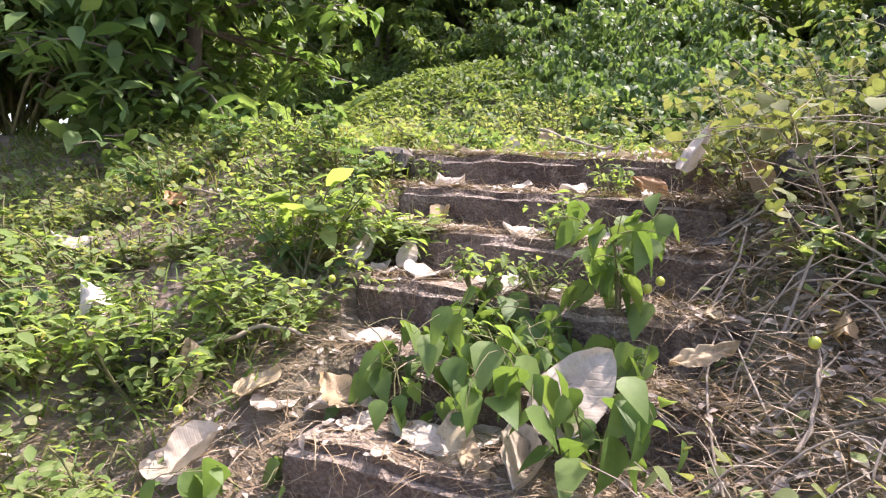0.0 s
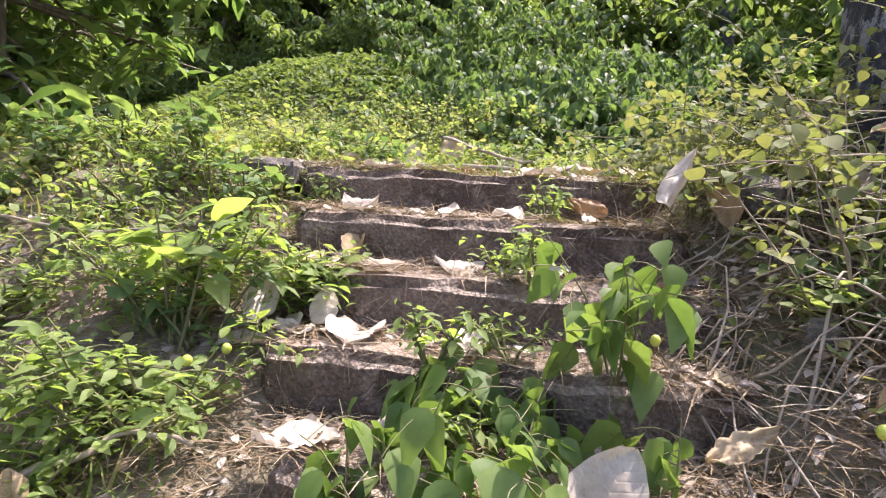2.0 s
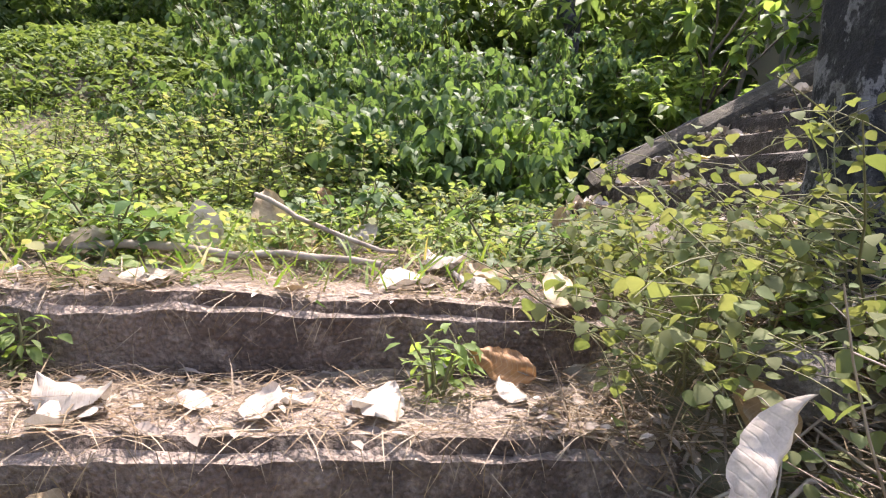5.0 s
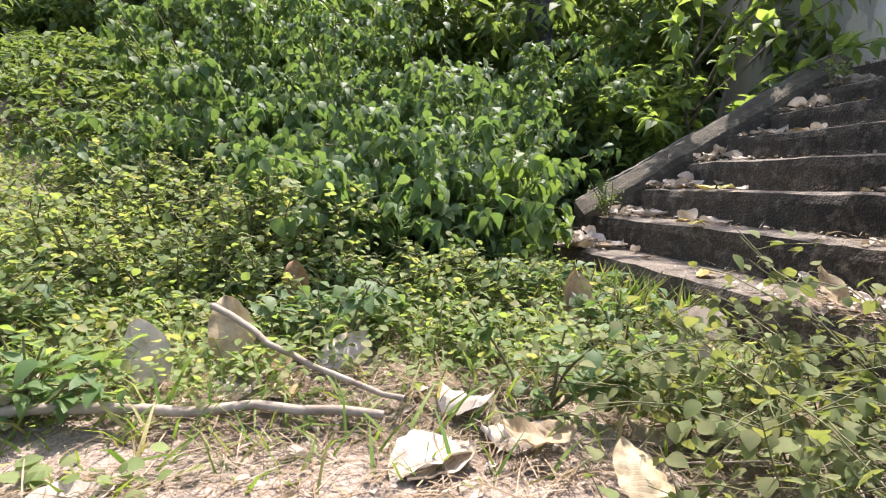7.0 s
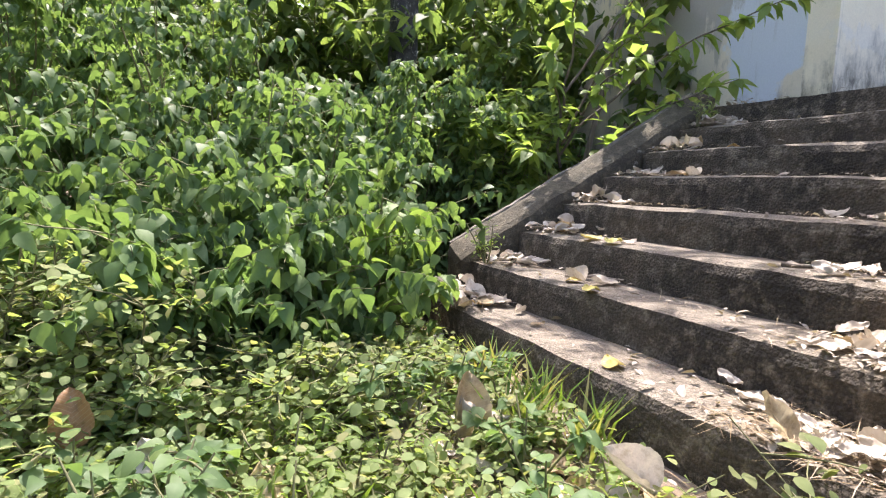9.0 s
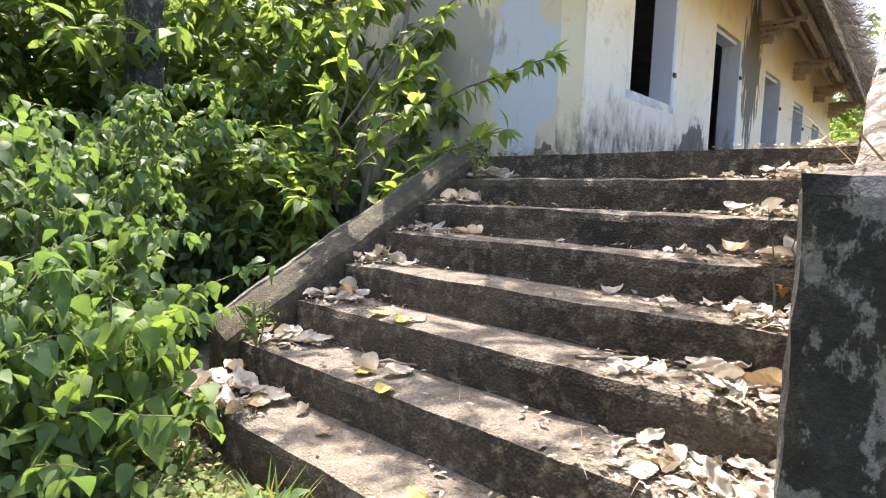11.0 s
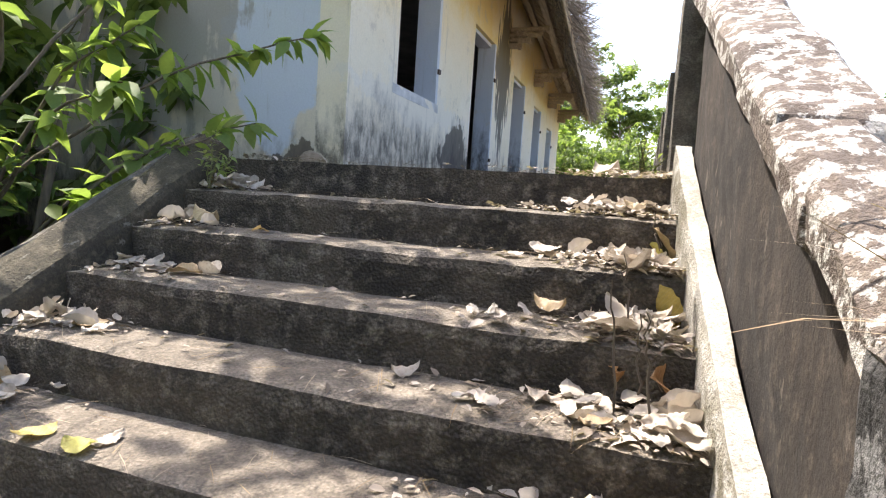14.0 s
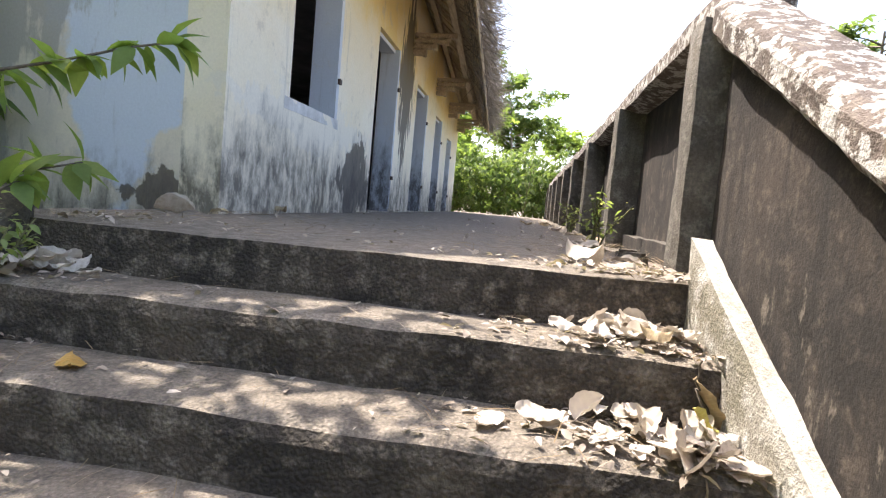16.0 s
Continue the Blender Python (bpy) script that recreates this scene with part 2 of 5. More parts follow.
def plaster_material(name, upper, lower, blue, floor_z, damp_top=0.0, patches=()):
    """Limewash over render, blackened with damp at the foot."""
    m, nt, p = shader(name)
    where = place(nt)
    g = nt.nodes.new("ShaderNodeNewGeometry")
    sep = nt.nodes.new("ShaderNodeSeparateXYZ")
    nt.links.new(g.outputs["Position"], sep.inputs[0])
    big = noise_of(nt, where, 0.9, 5.0, 0.6)
    mid = noise_of(nt, where, 5.0, 6.0, 0.7)
    fine = noise_of(nt, where, 60.0, 4.0, 0.7)
    streak = noise_of(nt, place(nt, (10, 10, 0.8)), 1.2, 6.0, 0.65)
    height = nt.nodes.new("ShaderNodeMath")
    height.operation = "MULTIPLY_ADD"
    nt.links.new(mid, height.inputs[0])
    height.inputs[1].default_value = 0.9
    nt.links.new(sep.outputs[2], height.inputs[2])
    upper_blend = nt.nodes.new("ShaderNodeMapRange")
    nt.links.new(height.outputs[0], upper_blend.inputs[0])
    upper_blend.inputs[1].default_value, upper_blend.inputs[2].default_value = floor_z + 1.75, floor_z + 2.7
    col = mix(nt, upper_blend.outputs[0], lower, upper)
    col = mix(nt, ramp(nt, big, [(0.47, 0.0), (0.6, 0.8)]), col, blue)
    col = mix(nt, ramp(nt, mid, [(0.58, 0.0), (0.68, 0.55)]), col, (0.58, 0.51, 0.4))
    for axes, tone, grain in patches:
        spot = noise_of(nt, place(nt, grain), 1.6, 6.0, 0.6)
        for axis, c, half in axes:
            d = nt.nodes.new("ShaderNodeMath")
            d.operation = "SUBTRACT"
            nt.links.new(sep.outputs[axis], d.inputs[0])
            d.inputs[1].default_value = c
            e = nt.nodes.new("ShaderNodeMath")
            e.operation = "ABSOLUTE"
            nt.links.new(d.outputs[0], e.inputs[0])
            h = nt.nodes.new("ShaderNodeMath")
            h.operation = "MULTIPLY_ADD"
            nt.links.new(e.outputs[0], h.inputs[0])
            h.inputs[1].default_value = -0.35 / half
            nt.links.new(spot, h.inputs[2])
            spot = h.outputs[0]
        col = mix(nt, ramp(nt, spot, [(0.04, 0.0), (0.1, 0.85)]), col, tone)
    damp = nt.nodes.new("ShaderNodeMath")
    damp.operation = "MULTIPLY_ADD"
    nt.links.new(streak, damp.inputs[0])
    damp.inputs[1].default_value = -0.55
    patchy = noise_of(nt, place(nt, (1, 1, 0.5)), 2.6, 6.0, 0.7)
    low = nt.nodes.new("ShaderNodeMath")
    low.operation = "MULTIPLY_ADD"
    nt.links.new(patchy, low.inputs[0])
    low.inputs[1].default_value = -1.7
    nt.links.new(sep.outputs[2], low.inputs[2])
    nt.links.new(low.outputs[0], damp.inputs[2])
    d = nt.nodes.new("ShaderNodeMapRange")
    nt.links.new(damp.outputs[0], d.inputs[0])
    d.inputs[1].default_value, d.inputs[2].default_value = floor_z - 0.9 + damp_top, floor_z - 0.42 + damp_top
    d.inputs[3].default_value, d.inputs[4].default_value = 0.85, 0.0
    broken = nt.nodes.new("ShaderNodeMath")
    broken.operation = "MULTIPLY"
    nt.links.new(d.outputs[0], broken.inputs[0])
    nt.links.new(ramp(nt, noise_of(nt, place(nt, (5, 5, 2.4)), 1.9, 8.0, 0.75), [(0.38, 0.2), (0.56, 1.0)]), broken.inputs[1])
    col = mix(nt, broken.outputs[0], col, (0.075, 0.066, 0.056))
    col = mix(nt, ramp(nt, streak, [(0.6, 0.0), (0.8, 0.6)]), col, (0.3, 0.28, 0.24))
    col = mix(nt, 0.3, col, ramp(nt, fine, [(0.3, 0.6), (0.7, 1.0)]), "MULTIPLY")
    nt.links.new(col, p.inputs["Base Color"])
    p.inputs["Roughness"].default_value = 0.9
    bump(nt, p, mid, 0.35, 0.01)
    return m


# Upper yellow mixes the wall's own colour with sun bounce painted in.
FRONT_PLASTER = plaster_material("front_plaster", (0.82, 0.62, 0.27), (0.86, 0.77, 0.6), (0.84, 0.73, 0.53), 3.285, 0.0, ((((0, 9.6, 0.45), (2, 5.2, 1.1)), (0.06, 0.05, 0.045), (6, 6, 1)), (((0, 7.3, 0.5), (2, 3.6, 0.5)), (0.06, 0.05, 0.045), (4, 4, 2)), (((0, 6.0, 1.4), (2, 4.1, 0.25)), (0.8, 0.73, 0.6), (3, 3, 3))))
END_PLASTER = plaster_material("end_plaster", (0.78, 0.66, 0.43), (0.72, 0.64, 0.5), (0.55, 0.5, 0.42), 3.285, -0.42, ((((1, 6.2, 0.42), (2, 4.3, 1.1)), (0.58, 0.645, 0.74), (1, 1, 1)), (((1, 7.6, 0.9), (2, 4.6, 1.2)), (0.36, 0.34, 0.3), (3, 3, 1)), (((1, 5.9, 0.26), (2, 3.37, 0.13)), (0.09, 0.065, 0.045), (7, 7, 5))))


BLUE_JAMB = plaster_material("damp_blue_paint", (0.62, 0.65, 0.7), (0.58, 0.61, 0.66), (0.66, 0.68, 0.7), 3.285, 0.3)


def grained(name, light, dark, scale, stretch, rough=0.75, strength=0.5):
    m, nt, p = shader(name)
    tex = nt.nodes.new("ShaderNodeTexCoord")
    mp = nt.nodes.new("ShaderNodeMapping")
    mp.inputs["Scale"].default_value = stretch
    nt.links.new(tex.outputs["Object"], mp.inputs[0])
    n1 = noise_of(nt, mp.outputs[0], scale, 6.0, 0.65)
    n2 = noise_of(nt, place(nt), 3.0, 4.0)
    col = ramp(nt, n1, [(0.3, dark), (0.7, light)])
    col = mix(nt, 0.5, col, ramp(nt, n2, [(0.3, 0.5), (0.7, 1.0)]), "MULTIPLY")
    nt.links.new(col, p.inputs["Base Color"])
    p.inputs["Roughness"].default_value = rough
    bump(nt, p, n1, strength, 0.006)
    return m


BARK = grained("bark", (0.2, 0.16, 0.12), (0.07, 0.055, 0.04), 9.0, (4, 4, 0.6))
PALE_BARK = grained("pale_bark", (0.4, 0.36, 0.3), (0.16, 0.13, 0.1), 7.0, (3, 3, 0.5))
STEM = grained("green_stem", (0.2, 0.2, 0.08), (0.1, 0.09, 0.04), 12.0, (1, 1, 1))
TWIG = grained("dry_twig", (0.42, 0.36, 0.28), (0.2, 0.15, 0.11), 14.0, (1, 1, 1), 0.85)
OLD_WOOD = grained("weathered_wood", (0.62, 0.5, 0.34), (0.3, 0.23, 0.15), 6.0, (0.5, 6, 6))
WHITEWASH = grained("whitewash", (0.8, 0.78, 0.75), (0.5, 0.48, 0.45), 7.0, (1, 1, 1), 0.9)
ROOF_TILE = grained("old_roof_tile", (0.2, 0.13, 0.09), (0.07, 0.05, 0.04), 6.0, (1, 1, 1), 0.9)
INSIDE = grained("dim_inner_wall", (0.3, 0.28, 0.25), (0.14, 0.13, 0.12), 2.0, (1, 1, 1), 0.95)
IRON = grained("rusted_iron", (0.12, 0.07, 0.045), (0.04, 0.03, 0.025), 30.0, (1, 1, 1), 0.7)
FRUIT = grained("yellow_green_fruit", (0.6, 0.62, 0.1), (0.42, 0.5, 0.06), 5.0, (1, 1, 1), 0.4, 0.1)
ROCK = concrete_material("rubble", (0.3, 0.27, 0.24), (0.18, 0.155, 0.13), (0.08, 0.07, 0.06), (0.32, 0.27, 0.22), 0.5)
BRICK = grained("old_brick", (0.36, 0.2, 0.14), (0.2, 0.11, 0.08), 9.0, (1, 1, 1), 0.9)
PETAL = grained("white_petal", (0.8, 0.8, 0.76), (0.65, 0.65, 0.6), 8.0, (1, 1, 1))


def ground_material():
    m, nt, p = shader("litter_ground")
    where = place(nt)
    n1 = noise_of(nt, where, 0.9, 5.0)
    n2 = noise_of(nt, where, 8.0, 7.0, 0.7)
    n3 = noise_of(nt, place(nt, (30, 90, 30)), 1.0, 4.0, 0.7)
    col = ramp(nt, n2, [(0.3, (0.09, 0.066, 0.048)), (0.5, (0.22, 0.165, 0.125)), (0.7, (0.38, 0.31, 0.25))])
    col = mix(nt, ramp(nt, n1, [(0.45, 0.0), (0.65, 0.7)]), col, (0.1, 0.115, 0.04))
    col = mix(nt, 0.5, col, ramp(nt, n3, [(0.3, 0.45), (0.7, 1.0)]), "MULTIPLY")
    nt.links.new(col, p.inputs["Base Color"])
    p.inputs["Roughness"].default_value = 0.95
    bump(nt, p, n2, 0.8, 0.03)
    return m


GROUND = ground_material()

# ---- mesh helpers ----


def mesh_object(name, verts, faces, material, smooth=False):
    me = bpy.data.meshes.new(name)
    if isinstance(faces, np.ndarray):
        k = faces.shape[1]
        me.vertices.add(len(verts))
        me.vertices.foreach_set("co", np.asarray(verts, np.float32).ravel())
        me.loops.add(faces.size)
        me.loops.foreach_set("vertex_index", faces.astype(np.int32).ravel())
        me.polygons.add(len(faces))
        me.polygons.foreach_set("loop_start", np.arange(0, faces.size, k, dtype=np.int32))
        me.update(calc_edges=True)
    else:
        me.from_pydata([tuple(v) for v in verts], [], faces)
    if smooth:
        me.polygons.foreach_set("use_smooth", np.ones(len(me.polygons), bool))
    me.materials.append(material)
    me.update()
    return new(name, me)


def under(ob, parent):
    ob.parent = parent
    ob.matrix_parent_inverse = parent.matrix_basis.inverted() if parent.parent is None else Matrix()
    return ob


def part(name, bm, material, parent, label=""):
    me = bpy.data.meshes.new(name)
    bm.to_mesh(me)
    bm.free()
    me.materials.append(material)
    ob = new(name, me)
    if parent is not None:
        under(ob, parent)
    return tagged(ob, label)


def thing(name, at, label, category, group="", kind=""):
    ob = new(name)
    ob.empty_display_size = 0.1
    ob.matrix_basis = Matrix.Translation(at)
    return tagged(ob, label, category, group, kind)


def box(bm, lo, hi, m=None):
    r = bmesh.ops.create_cube(bm, size=1.0)["verts"]
    lo, hi = Vector(lo), Vector(hi)
    for v in r:
        v.co = Vector([lo[i] + (v.co[i] + 0.5) * (hi[i] - lo[i]) for i in range(3)])
        if m is not None:
            v.co = m @ v.co
    return r


def worn_block(lo, hi, cell=0.1, amp=0.012, bevel=0.02, seed=0.0, shear=None):
    """A block with rounded, crumbling edges. shear maps each point to its place."""
    bm = bmesh.new()
    n = [max(1, min(40, round((hi[i] - lo[i]) / cell))) for i in range(3)]
    grid = {}

    def vert(i, j, k):
        key = (i, j, k)
        if key not in grid:
            c = [lo[a] + (hi[a] - lo[a]) * q / n[a] for a, q in enumerate(key)]
            ends = [(q == 0) - (q == n[a]) for a, q in enumerate(key)]
            if sum(abs(e) for e in ends) > 1:
                wear = bevel * (0.6 + 1.1 * abs(noise.noise(Vector(c) * 3.1 + Vector((seed, 0, 0)))))
                c = [v + e * wear for v, e in zip(c, ends)]
            v = Vector(c)
            d = noise.noise_vector(v * 4.3 + Vector((seed, 1.7, 0))) * amp + noise.noise_vector(v * 17 + Vector((0, seed, 0))) * amp * 0.45
            v = v + d
            grid[key] = bm.verts.new(shear(v) if shear else v)
        return grid[key]

    for a in range(3):
        b, c = (a + 1) % 3, (a + 2) % 3
        for side in (0, n[a]):
            for i in range(n[b]):
                for j in range(n[c]):
                    q = []
                    for di, dj in ((0, 0), (1, 0), (1, 1), (0, 1)):
                        key = [0, 0, 0]
                        key[a], key[b], key[c] = side, i + di, j + dj
                        q.append(vert(*key))
                    bm.faces.new(q if side else q[::-1])
    return bm


def tubes(paths, sides=5):
    """Tapered tubes along paths (points, first radius, last radius)."""
    V, F, base = [], [], 0
    for pts, r0, r1 in paths:
        pts = np.asarray(pts, float)
        n = len(pts)
        d = np.gradient(pts, axis=0)
        d /= np.linalg.norm(d, axis=1)[:, None] + 1e-9
        ref = np.where(np.abs(d[:, 2:3]) > 0.9, np.array([[1.0, 0, 0]]), np.array([[0, 0, 1.0]]))
        a = np.cross(d, ref)
        a /= np.linalg.norm(a, axis=1)[:, None] + 1e-9
        b = np.cross(d, a)
        r = np.linspace(r0, r1, n)[:, None, None]
        ang = np.linspace(0, 2 * np.pi, sides, endpoint=False)
        ring = pts[:, None] + r * (np.cos(ang)[None, :, None] * a[:, None] + np.sin(ang)[None, :, None] * b[:, None])
        V.append(ring.reshape(-1, 3))
        i = np.arange(n - 1)[:, None] * sides + np.arange(sides)[None]
        j = np.arange(n - 1)[:, None] * sides + (np.arange(sides)[None] + 1) % sides
        F.append(np.stack([i, j, j + sides, i + sides], -1).reshape(-1, 4) + base)
        base += n * sides
    return np.concatenate(V), np.concatenate(F)


def leaf_shape(width, shoulder=0.35, droop=0.25, fold=0.12, fine=True, tip=1.6, base=0.6):
    """A folded leaf of length 1: its points and triangles."""
    rows = (0.1, 0.28, 0.5, 0.72, 0.89) if fine else (0.3, 0.68)
    v, f = [(0, 0, 0)], []
    for t in rows:
        w = width * (t / shoulder) ** base if t < shoulder else width * max(0.0, 1 - ((t - shoulder) / (1 - shoulder)) ** tip)
        z = -droop * t * t
        v += [(-w, t, z + fold * w / width), (0, t + 0.015, z), (w, t, z + fold * w / width)]
    v.append((0, 1, -droop))
    f += [(0, 2, 1), (0, 3, 2)]
    for i in range(len(rows) - 1):
        a = 1 + 3 * i
        f += [(a, a + 1, a + 4), (a, a + 4, a + 3), (a + 1, a + 2, a + 5), (a + 1, a + 5, a + 4)]
    a = 1 + 3 * (len(rows) - 1)
    f += [(a, a + 1, a + 3), (a + 1, a + 2, a + 3)]
    return np.array(v, float), np.array(f)


HEART = leaf_shape(0.34, 0.28, 0.34, 0.07, True, 1.3, 0.4)
OVAL = leaf_shape(0.24, 0.43, 0.24, 0.08, True, 1.25)
BROAD = leaf_shape(0.27, 0.45, 0.36, 0.07, True, 1.3)
ROUND = leaf_shape(0.46, 0.45, 0.16, 0.07, True, 1.9, 0.5)
LOBED = leaf_shape(0.46, 0.34, 0.2, 0.08, True, 1.7, 0.4)
PLAIN = leaf_shape(0.27, 0.42, 0.22, 0.08, False)
BLADE = (np.array([(-0.03, 0, 0), (0.03, 0, 0), (-0.022, 0.5, 0.03), (0.022, 0.5, 0.03), (0, 1, -0.15)]), np.array([(0, 1, 3), (0, 3, 2), (2, 3, 4)]))
CLUMP = (np.concatenate([PLAIN[0], PLAIN[0] @ np.array([[0.5, -0.86, 0], [0.86, 0.5, 0], [0, 0, 1]]), PLAIN[0] @ np.array([[0.5, 0.86, 0.1], [-0.86, 0.5, 0], [0, 0, 1]])]),
         np.concatenate([PLAIN[1], PLAIN[1] + 8, PLAIN[1] + 16]))


def unit(a):
    return a / (np.linalg.norm(a, axis=1)[:, None] + 1e-9)


def leaves(P, F, U, S, shape):
    """Leaves at P that point along F with their faces to U, of lengths S."""
    F = unit(F)
    X = unit(np.cross(F, U))
    U = np.cross(X, F)
    v, f = shape
    S = np.asarray(S)[:, None, None]
    V = P[:, None] + S * (v[None, :, 0:1] * X[:, None] + v[None, :, 1:2] * F[:, None] + v[None, :, 2:3] * U[:, None])
    T = f[None] + (np.arange(len(P)) * len(v))[:, None, None]
    return V.reshape(-1, 3), T.reshape(-1, 3)


def bent(rng, start, way, length, sag, n=6, wander=0.12):
    """A branch's line."""
    p, d, out = np.array(start, float), np.array(way, float), []
    d = d / np.linalg.norm(d)
    for i in range(n):
        out.append(p.copy())
        d = d + rng.normal(0, wander, 3) + np.array((0, 0, -sag))
        d /= np.linalg.norm(d)
        p = p + d * length / (n - 1)
    return np.array(out)


def plant_lines(rng, base, height, spread, stems, twigs, lean=(0, 0), sag=0.02, twig_len=0.35, first=0.25, thick=1.0):
    lines, ends = [], []
    for _ in range(stems):
        a, r = rng.uniform(0, 2 * np.pi), spread * np.sqrt(rng.uniform(0.02, 1))
        way = np.array((np.cos(a) * r + lean[0], np.sin(a) * r + lean[1], height))
        start = np.array(base) + np.array((np.cos(a), np.sin(a), 0)) * r * 0.25
        length = np.linalg.norm(way) * rng.uniform(0.75, 1.1)
        line = bent(rng, start, way, length, sag, 7, 0.1)
        lines.append((line, (0.005 + 0.005 * height) * thick, 0.0025 * thick))
        for _ in range(twigs):
            t = rng.uniform(first, 1)
            k = min(int(t * 6), 5)
            p = line[k] + (line[k + 1] - line[k]) * (t * 6 - k)
            b = rng.uniform(0, 2 * np.pi)
            tw = bent(rng, p, (np.cos(b), np.sin(b), rng.uniform(-0.1, 0.7)), twig_len * rng.uniform(0.5, 1.2), sag * 3, 5, 0.15)
            lines.append((tw, 0.003 * thick, 0.0012))
            ends.append(tw)
        ends.append(line[3:])
    return lines, ends


def leaves_on(rng, ends, per, size, shape, down=0.5, jitter=0.02):
    P = np.concatenate([e[np.minimum((rng.uniform(0.25, 1, per) * (len(e) - 1)).astype(int), len(e) - 2)] + rng.uniform(0, 1, (per, 1)) * (e[1:].mean(0) - e[:-1].mean(0)) for e in ends])
    P = P + rng.normal(0, jitter, P.shape)
    a = rng.uniform(0, 2 * np.pi, len(P))
    F = np.stack([np.cos(a), np.sin(a), rng.normal(-down, 0.4, len(P))], 1)
    U = np.stack([rng.normal(0, 0.35, len(P)), rng.normal(0, 0.35, len(P)), np.ones(len(P))], 1)
    return leaves(P, F, U, size * rng.uniform(0.5, 1.25, len(P)), shape)


def shrub(name, base, height, spread, stems, twigs, per, size, shape, leaf, label, category="shrub", group="", lean=(0, 0), seed=0, twig_len=0.35, down=0.5, stem=None, sag=0.02, first=0.25, thick=1.0):
    rng = np.random.default_rng(seed)
    ob = thing(name, base, label, category, group)
    lines, ends = plant_lines(rng, base, height, spread, stems, twigs, lean, sag, twig_len, first, thick)
    v, f = tubes(lines, 4)
    tagged(under(mesh_object("branchwork", v, f, stem or STEM, True), ob), kind="stuff")
    v, f = leaves_on(rng, ends, per, size, shape, down)
    tagged(under(mesh_object("foliage", v, f, leaf, True), ob), kind="stuff")
    return ob


def tree(name, base, height, crown, trunk_r, limbs, twigs, per, size, shape, leaf, bark, label, seed=0, clear=0.4, group="", lean=(0, 0), category="tree", limb_up=0.45, sag=0.03):
    rng = np.random.default_rng(seed)
    ob = thing(name, base, label, category, group)
    line = bent(rng, base, (lean[0], lean[1], 1), height, 0.0, 9, 0.05)
    v, f = tubes([(line, trunk_r, trunk_r * 0.3)], 9)
    under(mesh_object("trunk", v, f, bark, True), ob)
    lines, ends = [], []
    for _ in range(limbs):
        t = rng.uniform(clear, 1.0)
        k = min(int(t * 8), 7)
        p = line[k] + (line[k + 1] - line[k]) * (t * 8 - k)
        a = rng.uniform(0, 2 * np.pi)
        reach = crown * (1.15 - 0.5 * abs(t - 0.65)) * rng.uniform(0.6, 1.1)
        limb = bent(rng, p, (np.cos(a), np.sin(a), limb_up + rng.uniform(-0.2, 0.3)), reach, sag, 7, 0.12)
        lines.append((limb, trunk_r * 0.3, 0.006))
        ends.append(limb[3:])
        for _ in range(twigs):
            q = limb[rng.integers(2, 7)]
            b = rng.uniform(0, 2 * np.pi)
            tw = bent(rng, q, (np.cos(b), np.sin(b), rng.uniform(-0.2, 0.6)), reach * 0.35, sag * 2, 5, 0.15)
            lines.append((tw, 0.008, 0.003))
            ends.append(tw)
    v, f = tubes(lines, 4)
    tagged(under(mesh_object("branchwork", v, f, bark, True), ob), kind="stuff")
    v, f = leaves_on(rng, ends, per, size, shape, 0.4, size * 0.5)
    tagged(under(mesh_object("crown", v, f, leaf, True), ob), kind="stuff")
    return ob


# ---- the lie of the land ----
SLOPE_Y = (-60, -3, -0.6, 0.4, 1.0, 2.6, 3.2, 6.0, 40)
SLOPE_Z = (-0.3, 0.0, 0.1, 0.4, 0.72, 1.62, 1.73, 1.78, 2.3)
STEP_Y = (0.62, 1.0, 1.32, 1.62, 1.93, 2.26, 2.65)
STEP_Z = (0.66, 0.84, 1.0, 1.175, 1.35, 1.53, 1.72)
RISE, GO, TOP, EDGE = 0.19, 0.332, 3.285, 2.91


def soft(a, b, x):
    t = np.clip((np.asarray(x, float) - a) / (b - a), 0, 1)
    return t * t * (3 - 2 * t)


def land(x, y):
    x, y = np.asarray(x, float), np.asarray(y, float)
    z = np.interp(y, SLOPE_Y, SLOPE_Z)
    z = z + 0.1 * soft(-1.75, -2.2, x) * soft(0, 1, y) * soft(4, 2.6, y)
    edge = -1.08 - 0.37 * (y - 0.62)
    z = z - 0.16 * soft(edge - 0.05, edge + 0.2, x) * soft(0.0, -0.2, x) * soft(0.3, 0.6, y) * soft(2.75, 2.6, y) + 0.2 * soft(-0.44, -0.16, x) * soft(0.4, 0.8, y) * soft(2.8, 2.5, y)
    z = z + 1.9 * np.exp(-(((x + 4.6) / 3.2) ** 2 + ((y - 10.2) / 2.4) ** 2)) + 0.8 * np.exp(-(((x + 1.6) / 2.0) ** 2 + ((y - 9.5) / 2.0) ** 2))
    z = z + 0.035 * np.sin(3.1 * x + 1.3 * y) * np.sin(2.3 * y - x) + 0.02 * np.sin(9.0 * x) * np.sin(8.1 * y + 2)
    return z


def surface(x, y):
    """Height of what one would step on."""
    if x > EDGE and 3.0 < y < 5.54:
        return TOP
    k = math.floor((x - (EDGE - 7 * GO)) / GO)
    if 0 <= k <= 7 and 2.95 < y < 5.42:
        return TOP - RISE * (7 - k)
    on = [z for q, (s, z) in enumerate(zip(STEP_Y, STEP_Z)) if y >= s and -1.1 - 0.115 * q < x < -0.16 and y < 2.9]
    if on:
        return max(on)
    return float(land(x, y))


